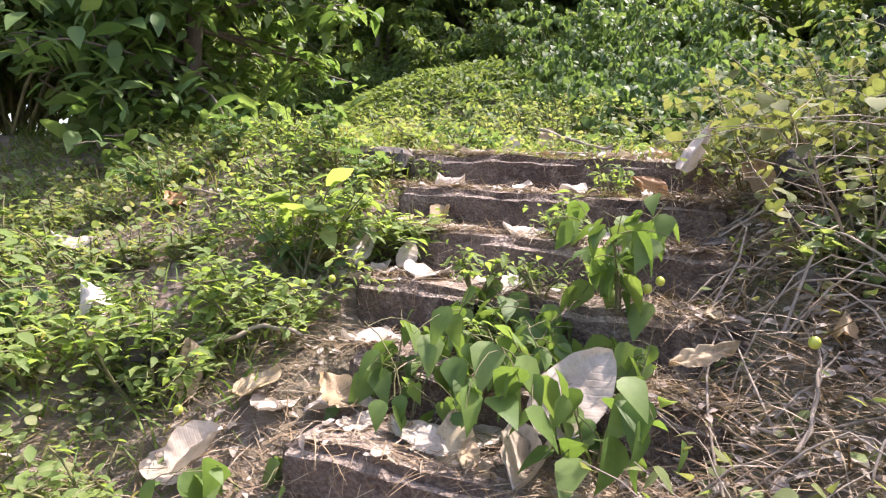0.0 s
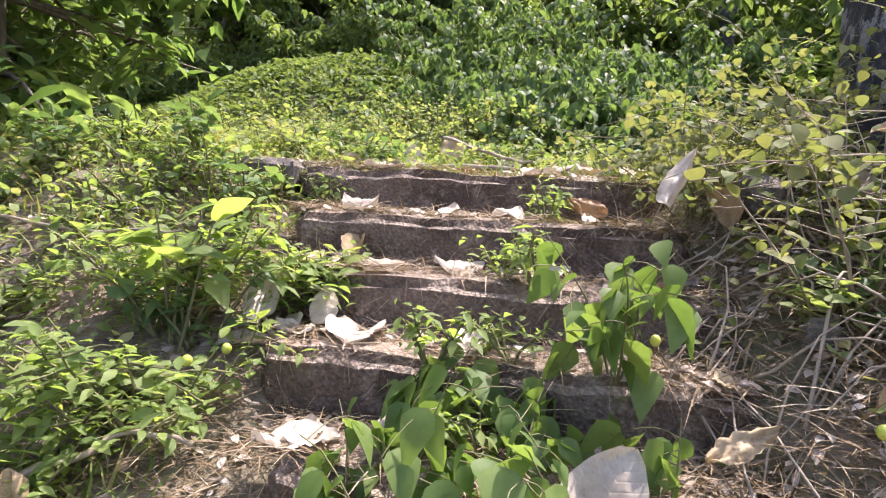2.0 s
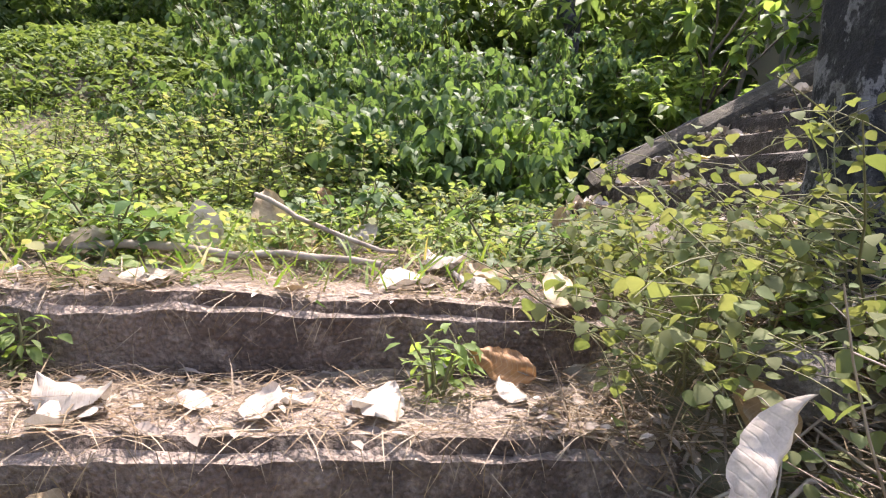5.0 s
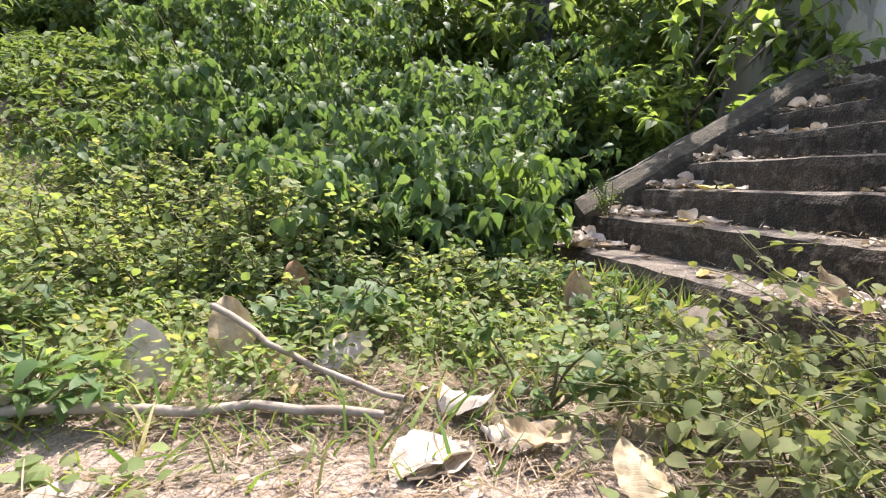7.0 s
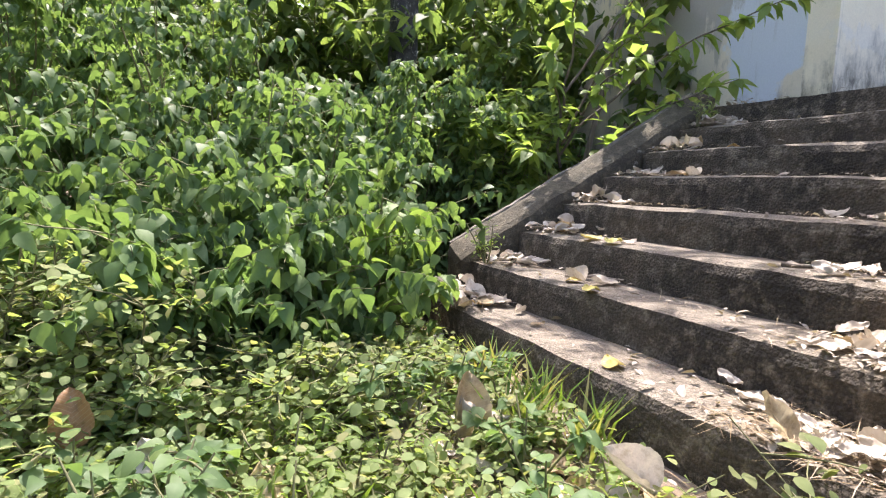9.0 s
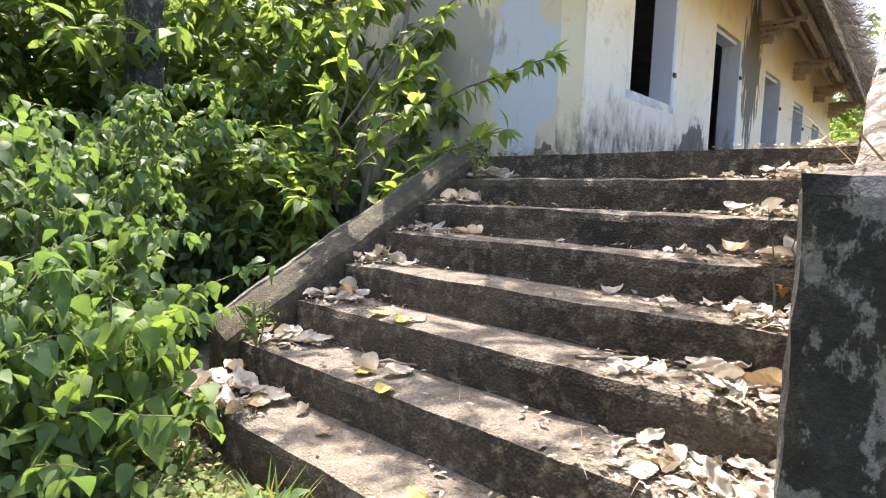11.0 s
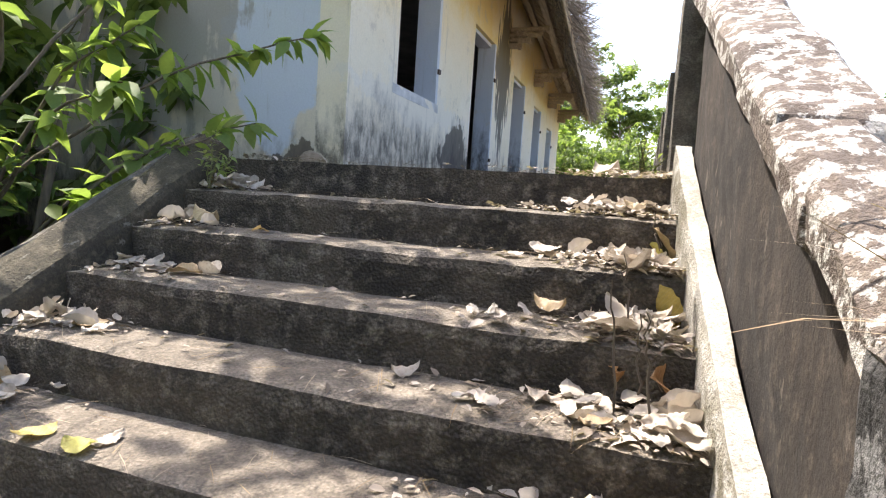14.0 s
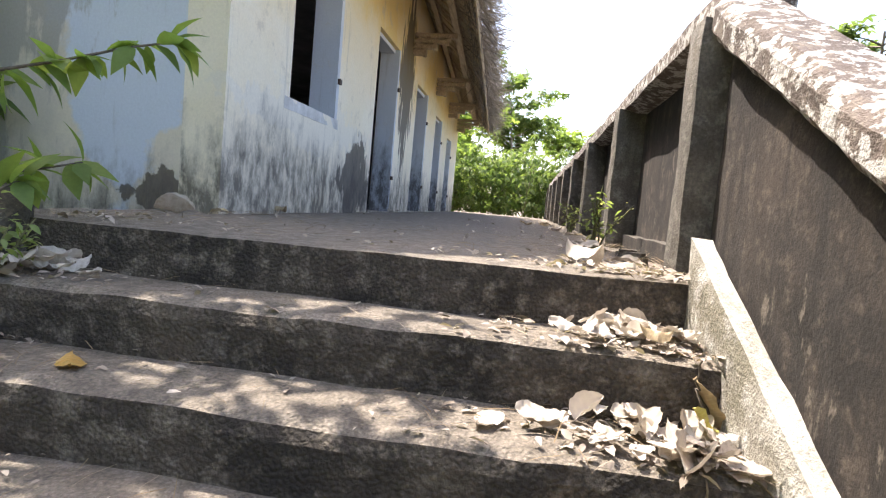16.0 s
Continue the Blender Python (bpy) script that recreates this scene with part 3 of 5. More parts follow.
def sheet(xs, ys, lift=0.0):
    X, Y = np.meshgrid(xs, ys, indexing="ij")
    V = np.stack([X, Y, land(X, Y) + lift], -1).reshape(-1, 3)
    n, m = len(xs), len(ys)
    i = (np.arange(n - 1)[:, None] * m + np.arange(m - 1)[None]).ravel()
    return V, np.stack([i, i + m, i + m + 1, i + 1], 1)


xs = np.concatenate([[-3000, -800, -250, -90, -45], np.arange(-30, -8, 1.0), np.arange(-8, 6, 0.11), np.arange(6, 40, 1.5), [60, 120, 300, 900, 3000]])
ys = np.concatenate([[-3000, -800, -250, -90, -45], np.arange(-30, -3, 1.5), np.arange(-3, 8, 0.11), np.arange(8, 16, 0.4), np.arange(16, 45, 2.0), [60, 120, 300, 900, 3000]])
v, f = sheet(xs, ys)
ground = tagged(mesh_object("ground", v, f, GROUND, True), "brown soil bank covered with needles and dry litter", "ground", kind="structure")

# ---- lower flight of crumbling steps ----
lower_flight = thing("stairs_lower", (-0.7, 0.6, 0.4), "crumbling earthy concrete steps half buried in litter", "stairs", kind="structure")
for i, (y, z) in enumerate(zip(STEP_Y, STEP_Z)):
    left, right = -1.08 - 0.115 * i - 0.05 * math.sin(i * 2.1), -0.14 + 0.06 * math.cos(i * 1.7)
    part("step", worn_block((left, y, z - 0.4), (right, y + 0.75, z), 0.035, 0.02, 0.03, 3.3 * i), EARTH_STEP, lower_flight)

# ---- main flight ----
main_flight = thing("stairs_main", (1.7, 4.2, 1.78), "dark mossy concrete flight of eight steps strewn with leaves", "stairs", kind="structure")


def wall_y(x):
    """Inner face of the kerb, which splays out a little towards the foot."""
    return 3.07 - 0.085 * (2.94 - x) if x < 2.94 else 3.07


def nose(x):
    return TOP + (x - EDGE) * RISE / GO


for k in range(7):
    x = EDGE - GO * (7 - k)
    z = TOP - RISE * (7 - k)
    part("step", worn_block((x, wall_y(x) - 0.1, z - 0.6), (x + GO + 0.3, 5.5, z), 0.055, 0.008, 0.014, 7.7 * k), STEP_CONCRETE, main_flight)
side = thing("stair_stringer", (1.7, 5.55, 2.0), "weathered sloping concrete side slab of the stairs", "stair side", kind="structure")
part("slab", worn_block((0.84, 5.49, -0.62), (2.95, 5.68, 0.05), 0.05, 0.012, 0.014, 2.0, lambda v: Vector((v.x, v.y, v.z + nose(v.x) + 0.45 * (v.y - 5.49)))), STRINGER, side)
# Pale strip added to show the slab's outer edge as sunlit.
part("sunlit_edge", worn_block((0.84, 5.665, -0.2), (2.95, 5.72, 0.138), 0.05, 0.018, 0.02, 6.0, lambda v: Vector((v.x, v.y, v.z + nose(v.x)))), POST, side, "pale strip standing for the sunlit outer edge of the slab")
part("end_block", worn_block((0.68, 5.5, 1.5), (0.95, 5.76, 1.96), 0.09, 0.015, 0.03, 5.0), STEP_CONCRETE, side)
terrace = tagged(part("floor_terrace", worn_block((EDGE, 2.95, 2.2), (18.5, 5.56, TOP), 0.16, 0.008, 0.014, 9.1), STEP_CONCRETE, None), "concrete terrace slab along the old house, paler on top", "floor", kind="structure")
landing = tagged(part("floor_landing", worn_block((EDGE + 0.01, 5.55, 1.5), (4.46, 5.9, TOP - 0.003), 0.12, 0.01, 0.02, 4.4), STEP_CONCRETE, None), "concrete corner of the terrace beside the wall, paler on top", "floor", kind="structure")

# right side: kerb, sloping parapet, pier
parapet = thing("parapet_stair", (1.8, 2.8, 1.8), "blackened concrete parapet with a lichen-spotted sloping coping", "parapet", kind="structure")


def along(off):
    return lambda v: Vector((v.x, v.y + wall_y(v.x), v.z + nose(v.x)))


part("kerb", worn_block((0.62, -0.085, -0.5), (2.98, 0.0, 0.12), 0.06, 0.006, 0.012, 1.1, along(0)), KERB, parapet, "pale plastered kerb")
part("wall", worn_block((0.9, -0.275, -0.2), (3.1, -0.09, 0.74), 0.09, 0.008, 0.01, 6.2, along(0)), PARAPET, parapet)
part("outer_base", worn_block((0.9, -0.25, -1.6), (3.1, -0.1, -0.2), 0.14, 0.006, 0.01, 2.2, along(0)), END_PLASTER, parapet, "pale plaster below the moulding")
part("moulding", worn_block((0.5, -0.32, 0.13), (3.1, -0.25, 0.24), 0.1, 0.008, 0.015, 4.2, along(0)), KERB, parapet, "sloping plaster moulding")
for a, b, out, top, seed in ((0.89, 1.28, -0.29, 0.872, 8.8), (1.2, 1.57, -0.21, 0.864, 3.4), (1.49, 3.14, -0.28, 0.872, 5.2)):
    part("coping", worn_block((a, out, 0.73), (b, -0.022, top), 0.035, 0.014, 0.02, seed, along(0)), COPING, parapet, "lichen-spotted sloping coping")
for a, b in ((1.26, 1.37), (1.385, 1.5)):
    part("brick", worn_block((a, -0.275, 0.745), (b, -0.2, 0.815), 0.03, 0.01, 0.015, a * 9, along(0)), BRICK, parapet, "reddish brick bared where the coping has broken away")
part("pier_top", worn_block((0.472, 2.63, 2.93), (0.985, 2.875, 3.0), 0.03, 0.022, 0.02, 5.5), ROCK, parapet, "crumbled earthy mortar on the pier")
part("pier", worn_block((0.46, 2.62, 1.3), (0.98, 2.885, 2.99), 0.04, 0.012, 0.015, 3.9), PIER, parapet, "black and white mottled pier")

rail = thing("parapet_terrace", (10, 2.9, TOP), "mouldy concrete parapet with posts and level coping along the terrace", "parapet", kind="structure")
part("wall", worn_block((3.1, 2.72, 2.2), (18.4, 2.9, 4.2), 0.14, 0.008, 0.01, 1.9), PARAPET, rail)
part("coping", worn_block((3.08, 2.76, 4.17), (18.4, 3.06, 4.3), 0.12, 0.014, 0.025, 4.9), COPING, rail)
for i in range(9):
    x = 3.06 + 1.88 * i
    part("post", worn_block((x, 2.86, TOP - 0.02), (x + 0.2, 3.085, 4.2), 0.08, 0.008, 0.012, 2.7 * i), POST, rail)
    part("base_course", worn_block((x + 0.2, 2.88, TOP - 0.02), (x + 1.88, 2.98, TOP + 0.1), 0.1, 0.006, 0.012, 1.3 * i), PARAPET, rail)

# ---- the house ----
FRONT, CORNER, END, EAVE = 5.54, 4.4, 16.1, 5.72
RIDGE_Y, RIDGE_Z, EAVE_Y = 8.3, 8.85, 4.62
OPENINGS = ((5.38, 6.5, 4.19, 5.86), (7.88, 9.0, TOP, 5.5), (10.38, 11.4, TOP, 5.35), (12.44, 13.28, TOP, 5.17), (14.2, 14.93, TOP, 4.95))


def askew(x, y, z):
    """The old roof sags towards its far end and stands a little aslant of the terrace."""
    return x, y + 0.037 * (x - 12), z - 0.065 * (x - 12)


def roof_z(y):
    return EAVE + (RIDGE_Z - EAVE) * (y - EAVE_Y) / (RIDGE_Y - EAVE_Y)


def roof_over(x, y):
    """Underside of the roof above a point of the plan."""
    return roof_z(y - 0.037 * (x - 12)) - 0.065 * (x - 12)


def wall_with_openings(x0, x1, y0, y1, z0, z1, holes):
    bm = bmesh.new()
    x = x0
    for a, b, lo, hi in holes:
        box(bm, (x, y0, z0), (a, y1, z1))
        if lo > z0 + 0.05:
            box(bm, (a, y0, z0), (b, y1, lo))
        box(bm, (a, y0, hi), (b, y1, z1))
        x = b
    box(bm, (x, y0, z0), (x1, y1, z1))
    bmesh.ops.remove_doubles(bm, verts=bm.verts, dist=0.001)
    for v in bm.verts:
        if v.co.z > z1 - 0.001:
            v.co.z = roof_over(v.co.x, v.co.y) - 0.01
    return bm


tagged(part("wall_front", wall_with_openings(CORNER, END, FRONT, FRONT + 0.28, TOP - 0.3, 6.0, OPENINGS), FRONT_PLASTER, None), "peeling cream plaster wall, yellow above with sun bounce painted in, black with damp below", "wall", kind="structure")
bm = bmesh.new()
box(bm, (CORNER, FRONT + 0.2805, 1.4), (CORNER + 0.3, 9.4, 6.0))
gable = [bm.verts.new(p) for p in [(CORNER + d, y, z - (0.0 if z < 6.1 else 0.03)) for d in (0.0, 0.3) for y, z in ((FRONT + 0.2805, 6.0), (11.0, 6.0), (RIDGE_Y - 0.28, roof_over(CORNER, RIDGE_Y - 0.28)), (FRONT + 0.2805, roof_over(CORNER, FRONT + 0.2805)))]]
for q in ((0, 3, 2, 1), (4, 5, 6, 7), (0, 4, 7, 3), (3, 7, 6, 2), (1, 2, 6, 5), (0, 1, 5, 4)):
    bm.faces.new([gable[i] for i in q])
tagged(part("wall_end", bm, END_PLASTER, None), "stained grey plaster end wall with a pale blue patch", "wall", kind="structure")
bm = bmesh.new()
box(bm, (CORNER + 0.3, 11.0, 1.4), (END, 11.3, 6.0))
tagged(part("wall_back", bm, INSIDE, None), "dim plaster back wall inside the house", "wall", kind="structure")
bm = bmesh.new()
box(bm, (END - 0.3, FRONT + 0.321, 1.4), (END, 10.99, 6.0))
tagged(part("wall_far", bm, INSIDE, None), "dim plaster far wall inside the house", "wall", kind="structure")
bm = bmesh.new()
box(bm, (CORNER + 0.301, FRONT + 0.321, TOP - 0.25), (END - 0.301, 10.99, TOP - 0.02))
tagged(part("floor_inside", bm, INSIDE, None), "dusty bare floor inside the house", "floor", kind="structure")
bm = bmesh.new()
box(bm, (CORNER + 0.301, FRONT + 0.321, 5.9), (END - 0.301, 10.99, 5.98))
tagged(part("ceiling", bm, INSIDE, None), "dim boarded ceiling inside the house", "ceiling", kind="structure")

for i, (a, b, lo, hi) in enumerate(OPENINGS):
    is_window = lo > TOP + 0.1
    ob = thing("window_1" if is_window else "door_%d" % i, ((a + b) / 2, FRONT + 0.15, lo), "open window hole with a pale blue painted reveal" if is_window else "open doorway with a pale blue painted reveal", "window" if is_window else "door", kind="structure")
    bm = bmesh.new()
    for lo2, hi2 in (((a - 0.004, FRONT + 0.06, lo), (a + 0.05, FRONT + 0.26, hi)), ((b - 0.05, FRONT - 0.006, lo), (b + 0.02, FRONT + 0.26, hi)), ((a + 0.05, FRONT + 0.06, hi - 0.05), (b - 0.05, FRONT + 0.26, hi + 0.004))):
        box(bm, lo2, hi2)
    part("frame", bm, BLUE_JAMB, ob)
    for h in (0.2, 0.75):
        bm = bmesh.new()
        z = lo + (hi - lo) * h
        box(bm, (b - 0.03, FRONT - 0.03, z), (b + 0.035, FRONT - 0.004, z + 0.05))
        part("hinge", bm, IRON, ob, "rusted iron hinge pin")
    if is_window:
        part("sill", worn_block((a - 0.1, FRONT - 0.008, lo - 0.1), (b + 0.08, FRONT + 0.29, lo + 0.006), 0.08, 0.004, 0.008, 3), WHITEWASH, ob, "chipped whitewashed sill")

# roof
roof = thing("roof", (10, 8, 6), "old ribbed roof with deep weathered wooden eaves", "roof", kind="structure")
x0, x1 = CORNER - 0.12, END + 0.4
n = 170
px = np.linspace(x0, x1, n)
wave = 0.018 * (np.arange(n) % 2)
for sgn, nm in ((1, "front_slope"), (-1, "back_slope")):
    far = EAVE_Y if sgn > 0 else 2 * RIDGE_Y - EAVE_Y
    V = np.concatenate([np.stack([px, np.full(n, far), EAVE + 0.06 + wave + t], 1) for t in (0.0, 0.05)] + [np.stack([px, np.full(n, RIDGE_Y), RIDGE_Z + 0.06 + wave + t], 1) for t in (0.0, 0.05)])
    i = np.arange(n - 1)
    F = np.concatenate([np.stack([i, i + 1, i + 1 + 2 * n, i + 2 * n], 1), np.stack([i + n, i + 3 * n, i + 1 + 3 * n, i + 1 + n], 1), np.stack([i, i + n, i + 1 + n, i + 1], 1)])
    under(mesh_object(nm, np.stack(askew(V[:, 0], V[:, 1], V[:, 2]), 1), F, ROOF_TILE), roof)


def roof_part(name, bm, label=""):
    for v in bm.verts:
        v.co = Vector(askew(*v.co))
    return part(name, bm, OLD_WOOD, roof, label)


for y, half, h in ((4.98, 0.055, 0.13), (5.36, 0.045, 0.1), (5.75, 0.04, 0.1)):
    roof_part("purlin", worn_block((x0 + 0.05, y - half, roof_z(y) - h - 0.03), (x1 - 0.05, y + half, roof_z(y) - 0.03), 0.15, 0.006, 0.008, y), "weathered round-edged beam under the eaves")
for k in range(120):
    x = x0 + 0.06 + k * (x1 - x0 - 0.12) / 119
    bm = bmesh.new()
    box(bm, (x - 0.032, EAVE_Y + 0.02, 0), (x + 0.032, 5.9, 0.03))
    for v in bm.verts:
        v.co.z += roof_z(v.co.y) - 0.012 + 0.012 * math.sin(k * 2.3)
    roof_part("batten", bm)
roof_part("fascia", worn_block((x0, EAVE_Y - 0.04, EAVE - 0.13), (x1, EAVE_Y, EAVE + 0.09), 0.2, 0.012, 0.012, 2))


def bracket(x):
    """Carved bracket of stepped, curling arms with pierced gaps between them."""
    bm = bmesh.new()
    top = roof_z(4.98) - 0.17
    wall = FRONT - 0.037 * (x - 12)
    for reach, z, h in ((0.62, top - 0.06, 0.06), (0.5, top - 0.145, 0.055), (0.33, top - 0.23, 0.06), (0.17, top - 0.33, 0.08)):
        box(bm, (x - 0.045, wall - reach, z), (x + 0.045, wall, z + h))
        box(bm, (x - 0.055, wall - reach - 0.035, z - 0.012), (x + 0.055, wall - reach + 0.035, z + h + 0.014))
    for q in range(6):
        box(bm, (x - 0.04, wall - 0.09 * q - 0.1, top - 0.1 - 0.02 * (q % 2)), (x + 0.04, wall - 0.09 * q - 0.06, top - 0.05))
        if q < 4:
            box(bm, (x - 0.04, wall - 0.085 * q - 0.08, top - 0.2), (x + 0.04, wall - 0.085 * q - 0.045, top - 0.13))
    bmesh.ops.bevel(bm, geom=bm.edges[:], offset=0.012, segments=2, affect="EDGES")
    return bm


for x in (9.85, 12.2, 14.1, 15.75):
    roof_part("bracket", bracket(x), "carved stepped wooden bracket")
tagged(part("veranda_post", worn_block((1.3, 8.0, 1.5), (1.55, 8.25, 6.2), 0.1, 0.008, 0.012, 6), PIER, None), "square mottled concrete post behind the shrubs", "post")

# ---- vegetation ----
rng = np.random.default_rng(5)
k = 0
for x, y, h, r in ((-0.7, 5.1, 0.75, 0.6), (-0.1, 5.4, 0.75, 0.5), (-0.2, 5.9, 1.3, 0.8), (0.1, 6.4, 1.15, 0.5), (-1.2, 6.4, 1.4, 0.8), (0.3, 6.8, 1.7, 0.9), (1.15, 7.0, 1.3, 0.55), (-0.6, 7.2, 2.0, 0.9), (1.0, 7.4, 1.5, 0.8), (-1.6, 7.5, 1.8, 0.9), (-2.2, 6.3, 0.8, 0.6), (2.0, 7.2, 1.9, 0.8), (-0.45, 4.85, 0.45, 0.4), (-0.95, 4.95, 0.6, 0.4), (-0.45, 5.3, 0.95, 0.5)):
    shrub("shrub", (x, y, float(land(x, y)) - 0.03), h, r, 15, 14, 19, 0.085, HEART, SHRUB_LEAF, "dense green shrub with drooping pointed leaves", "shrub", "shrubs beside the stairs", seed=100 + k, twig_len=0.4, down=0.85, first=0.05)
    k += 1
for i, (x, y, h, r) in enumerate(((-2.6, 4.4, 0.4, 0.4), (-2.0, 4.6, 0.45, 0.4), (-1.5, 4.3, 0.4, 0.35), (-3.2, 4.9, 0.45, 0.45), (-2.4, 5.3, 0.5, 0.45), (-1.0, 4.2, 0.35, 0.3), (-2.1, 3.8, 0.3, 0.35), (-3.6, 4.0, 0.4, 0.4), (-0.5, 4.2, 0.3, 0.3), (-3.0, 5.8, 0.6, 0.5), (-2.2, 6.2, 0.6, 0.5), (-1.75, 5.0, 0.75, 0.4), (-1.3, 4.7, 0.6, 0.35), (-0.95, 4.55, 0.5, 0.3), (-1.6, 5.5, 0.6, 0.45), (-0.1, 4.5, 0.25, 0.3))):
    shrub("weed", (x, y, float(land(x, y)) - 0.02), h, r, 18, 8, 9, 0.036, ROUND, YELLOW_LEAF, "knee-high yellow-green weed with small round leaves", "weed", "tall weeds in the clearing", seed=160 + i, twig_len=0.16, down=0.2, first=0.15)
shrub("shrub", (1.75, 6.85, 1.75), 1.7, 0.5, 14, 12, 11, 0.13, BROAD, BRIGHT_LEAF, "glossy-leaved shrub crowding the side of the stairs", "shrub", seed=89, down=0.1, first=0.5, twig_len=0.35)
shrub("shrub", (0.08, 4.9, 1.75), 0.75, 0.2, 6, 8, 8, 0.1, HEART, HEART_LEAF, "bright green shrub drooping at the foot of the stairs", "shrub", seed=88, down=0.9)

# tree by the stairs, its big leaves reaching over the side slab
# Upper crown is unseen; added and leaned to dapple the steps with shade.
stair_tree = tree("tree", (2.35, 6.55, 1.7), 5.4, 1.2, 0.03, 15, 3, 10, 0.18, BROAD, BRIGHT_LEAF, BARK, "slender tree with large glossy leaves beside the stairs, unseen crown added to shade them", seed=12, clear=0.6, lean=(0.12, -0.2))
rb = np.random.default_rng(71)
for root, tip, n in (((2.3, 6.5, 3.0), (3.2, 5.1, 4.02), 56), ((2.3, 6.5, 2.6), (3.17, 5.5, 3.5), 44), ((2.3, 6.5, 2.3), (2.42, 5.8, 3.02), 24), ((2.3, 6.5, 3.4), (2.9, 5.5, 4.6), 34), ((2.3, 6.5, 3.0), (2.5, 5.7, 3.9), 34), ((2.3, 6.5, 2.8), (1.7, 5.9, 3.6), 34), ((2.3, 6.5, 3.3), (1.9, 5.8, 4.3), 34), ((2.3, 6.5, 2.4), (1.6, 6.0, 2.9), 30), ((2.3, 6.5, 2.5), (2.85, 5.4, 3.42), 46), ((2.3, 6.5, 2.9), (2.2, 5.5, 3.55), 36)):
    root, tip = np.array(root), np.array(tip)
    t = np.linspace(0, 1, 9)[:, None]
    line = root + (tip - root) * t + np.array((0, 0, 0.18)) * np.sin(np.pi * t) + rb.normal(0, 0.015, (9, 3))
    v, f = tubes([(line, 0.013, 0.004)], 5)
    under(mesh_object("limb", v, f, BARK, True), stair_tree)
    at = rb.uniform(0.2, 1.0, n) ** 0.6
    P = np.stack([np.interp(at, t[:, 0], line[:, q]) for q in range(3)], 1)
    F = (tip - root)[None] * 0.25 + rb.normal(0, 0.7, (n, 3)) + np.array((0, 0, -0.35))
    U = np.array((0, 0, 1.0)) + rb.normal(0, 0.3, (n, 3))
    v, f = leaves(P, F, U, rb.uniform(0.1, 0.19, n), BROAD)
    tagged(under(mesh_object("spray", v, f, BRIGHT_LEAF, True), stair_tree), kind="stuff")
# dark tree on the bank
tree("tree", (-3.9, 3.2, 1.6), 3.6, 1.15, 0.08, 90, 6, 10, 0.19, OVAL, DARK_LEAF, BARK, "dark tree with large drooping leaves on the bank", seed=31, clear=0.08, limb_up=0.15, sag=0.08)

# forest behind
kinds = [tree("tree", (-3.0, 17.0, 1.9), 9.5, 2.4, 0.11, 34, 5, 16, 0.26, CLUMP, FOREST_LEAF, PALE_BARK, "tall thin forest tree with a pale trunk", seed=41, clear=0.2, group="forest trees"),
         tree("tree", (3.0, 18.5, 1.9), 11.0, 2.8, 0.13, 36, 5, 16, 0.28, CLUMP, FOREST_LEAF, BARK, "tall forest tree with a dark trunk", seed=42, clear=0.22, group="forest trees"),
         tree("tree", (-8.0, 15.0, 1.9), 6.5, 2.4, 0.09, 36, 5, 16, 0.24, CLUMP, BRIGHT_LEAF, BARK, "young bright green forest tree", seed=43, clear=0.1, group="forest trees")]
r2 = random.Random(8)
for i in range(34):
    a = r2.choice(kinds)
    x, y = r2.uniform(-22, 9), r2.uniform(14.5, 27)
    copy_thing(a, Matrix.Translation((x, y, float(land(x, y)) - 0.1)) @ Matrix.Rotation(r2.uniform(0, 6.3), 4, "Z"))
for x, y, q, k in ((27, 7.5, 2, 0.9), (31, 4.5, 0, 0.9), (29, 11, 0, 1), (35, 8, 1, 0.9), (34, 1, 2, 1), (30, -5, 2, 1), (37, -8, 0, 1), (24, -9, 1, 1), (-11, 8, 2, 1), (-13, 4, 0, 1), (-9, 6, 2, 1), (-12, 0, 1, 1), (13, -0.5, 2, 0.55), (15, 0.6, 2, 0.6), (17, -1.5, 2, 0.65), (12, -2, 2, 0.55), (19, 0.4, 2, 0.6), (11, -4, 2, 0.7), (21, 6.4, 2, 0.55), (22.5, 4.6, 2, 0.5)):
    copy_thing(kinds[q], Matrix.Translation((x, y, float(land(x, y)) - 0.1)) @ Matrix.Rotation(x * 1.7, 4, "Z") @ Matrix.Scale(k, 4))
bush = shrub("bush", (-3.0, 12.6, 1.9), 2.6, 1.3, 18, 14, 14, 0.17, OVAL, FOREST_LEAF, "leafy undergrowth bush at the edge of the wood", "bush", "undergrowth", seed=61, twig_len=0.6)
for i in range(22):
    x, y = r2.uniform(-12, 4.0), r2.uniform(11.8, 14.5)
    copy_thing(bush, Matrix.Translation((x, y, float(land(x, y)) - 0.05)) @ Matrix.Rotation(r2.uniform(0, 6.3), 4, "Z"))
# Enlarged bushes added to darken the opening left of the end wall.
for x, y, k in ((1.3, 10.4, 1.5), (2.9, 10.6, 1.7), (0.2, 11.3, 1.5), (3.8, 10.0, 1.6), (2.3, 9.3, 1.3), (3.4, 9.0, 1.5)):
    copy_thing(bush, Matrix.Translation((x, y, 1.75)) @ Matrix.Rotation(x * 3, 4, "Z") @ Matrix.Scale(k, 4))
for x, y in ((19.5, 3.6), (20.5, 5.0), (19.4, 6.2), (22, 7.5), (-6.5, 5.0), (-6.2, 3.6), (-7.5, 6.4), (-6.6, 2.4), (-6.4, 1.4), (-5.7, 4.3), (-5.6, 2.9), (-7.6, 3.6), (-8.2, 2.2), (-8.6, 4.6), (-9.5, 1.0), (-7.4, 0.6)):
    copy_thing(bush, Matrix.Translation((x, y, float(land(x, y)) + (1.0 if x > 10 else 0))) @ Matrix.Rotation(x, 4, "Z"))


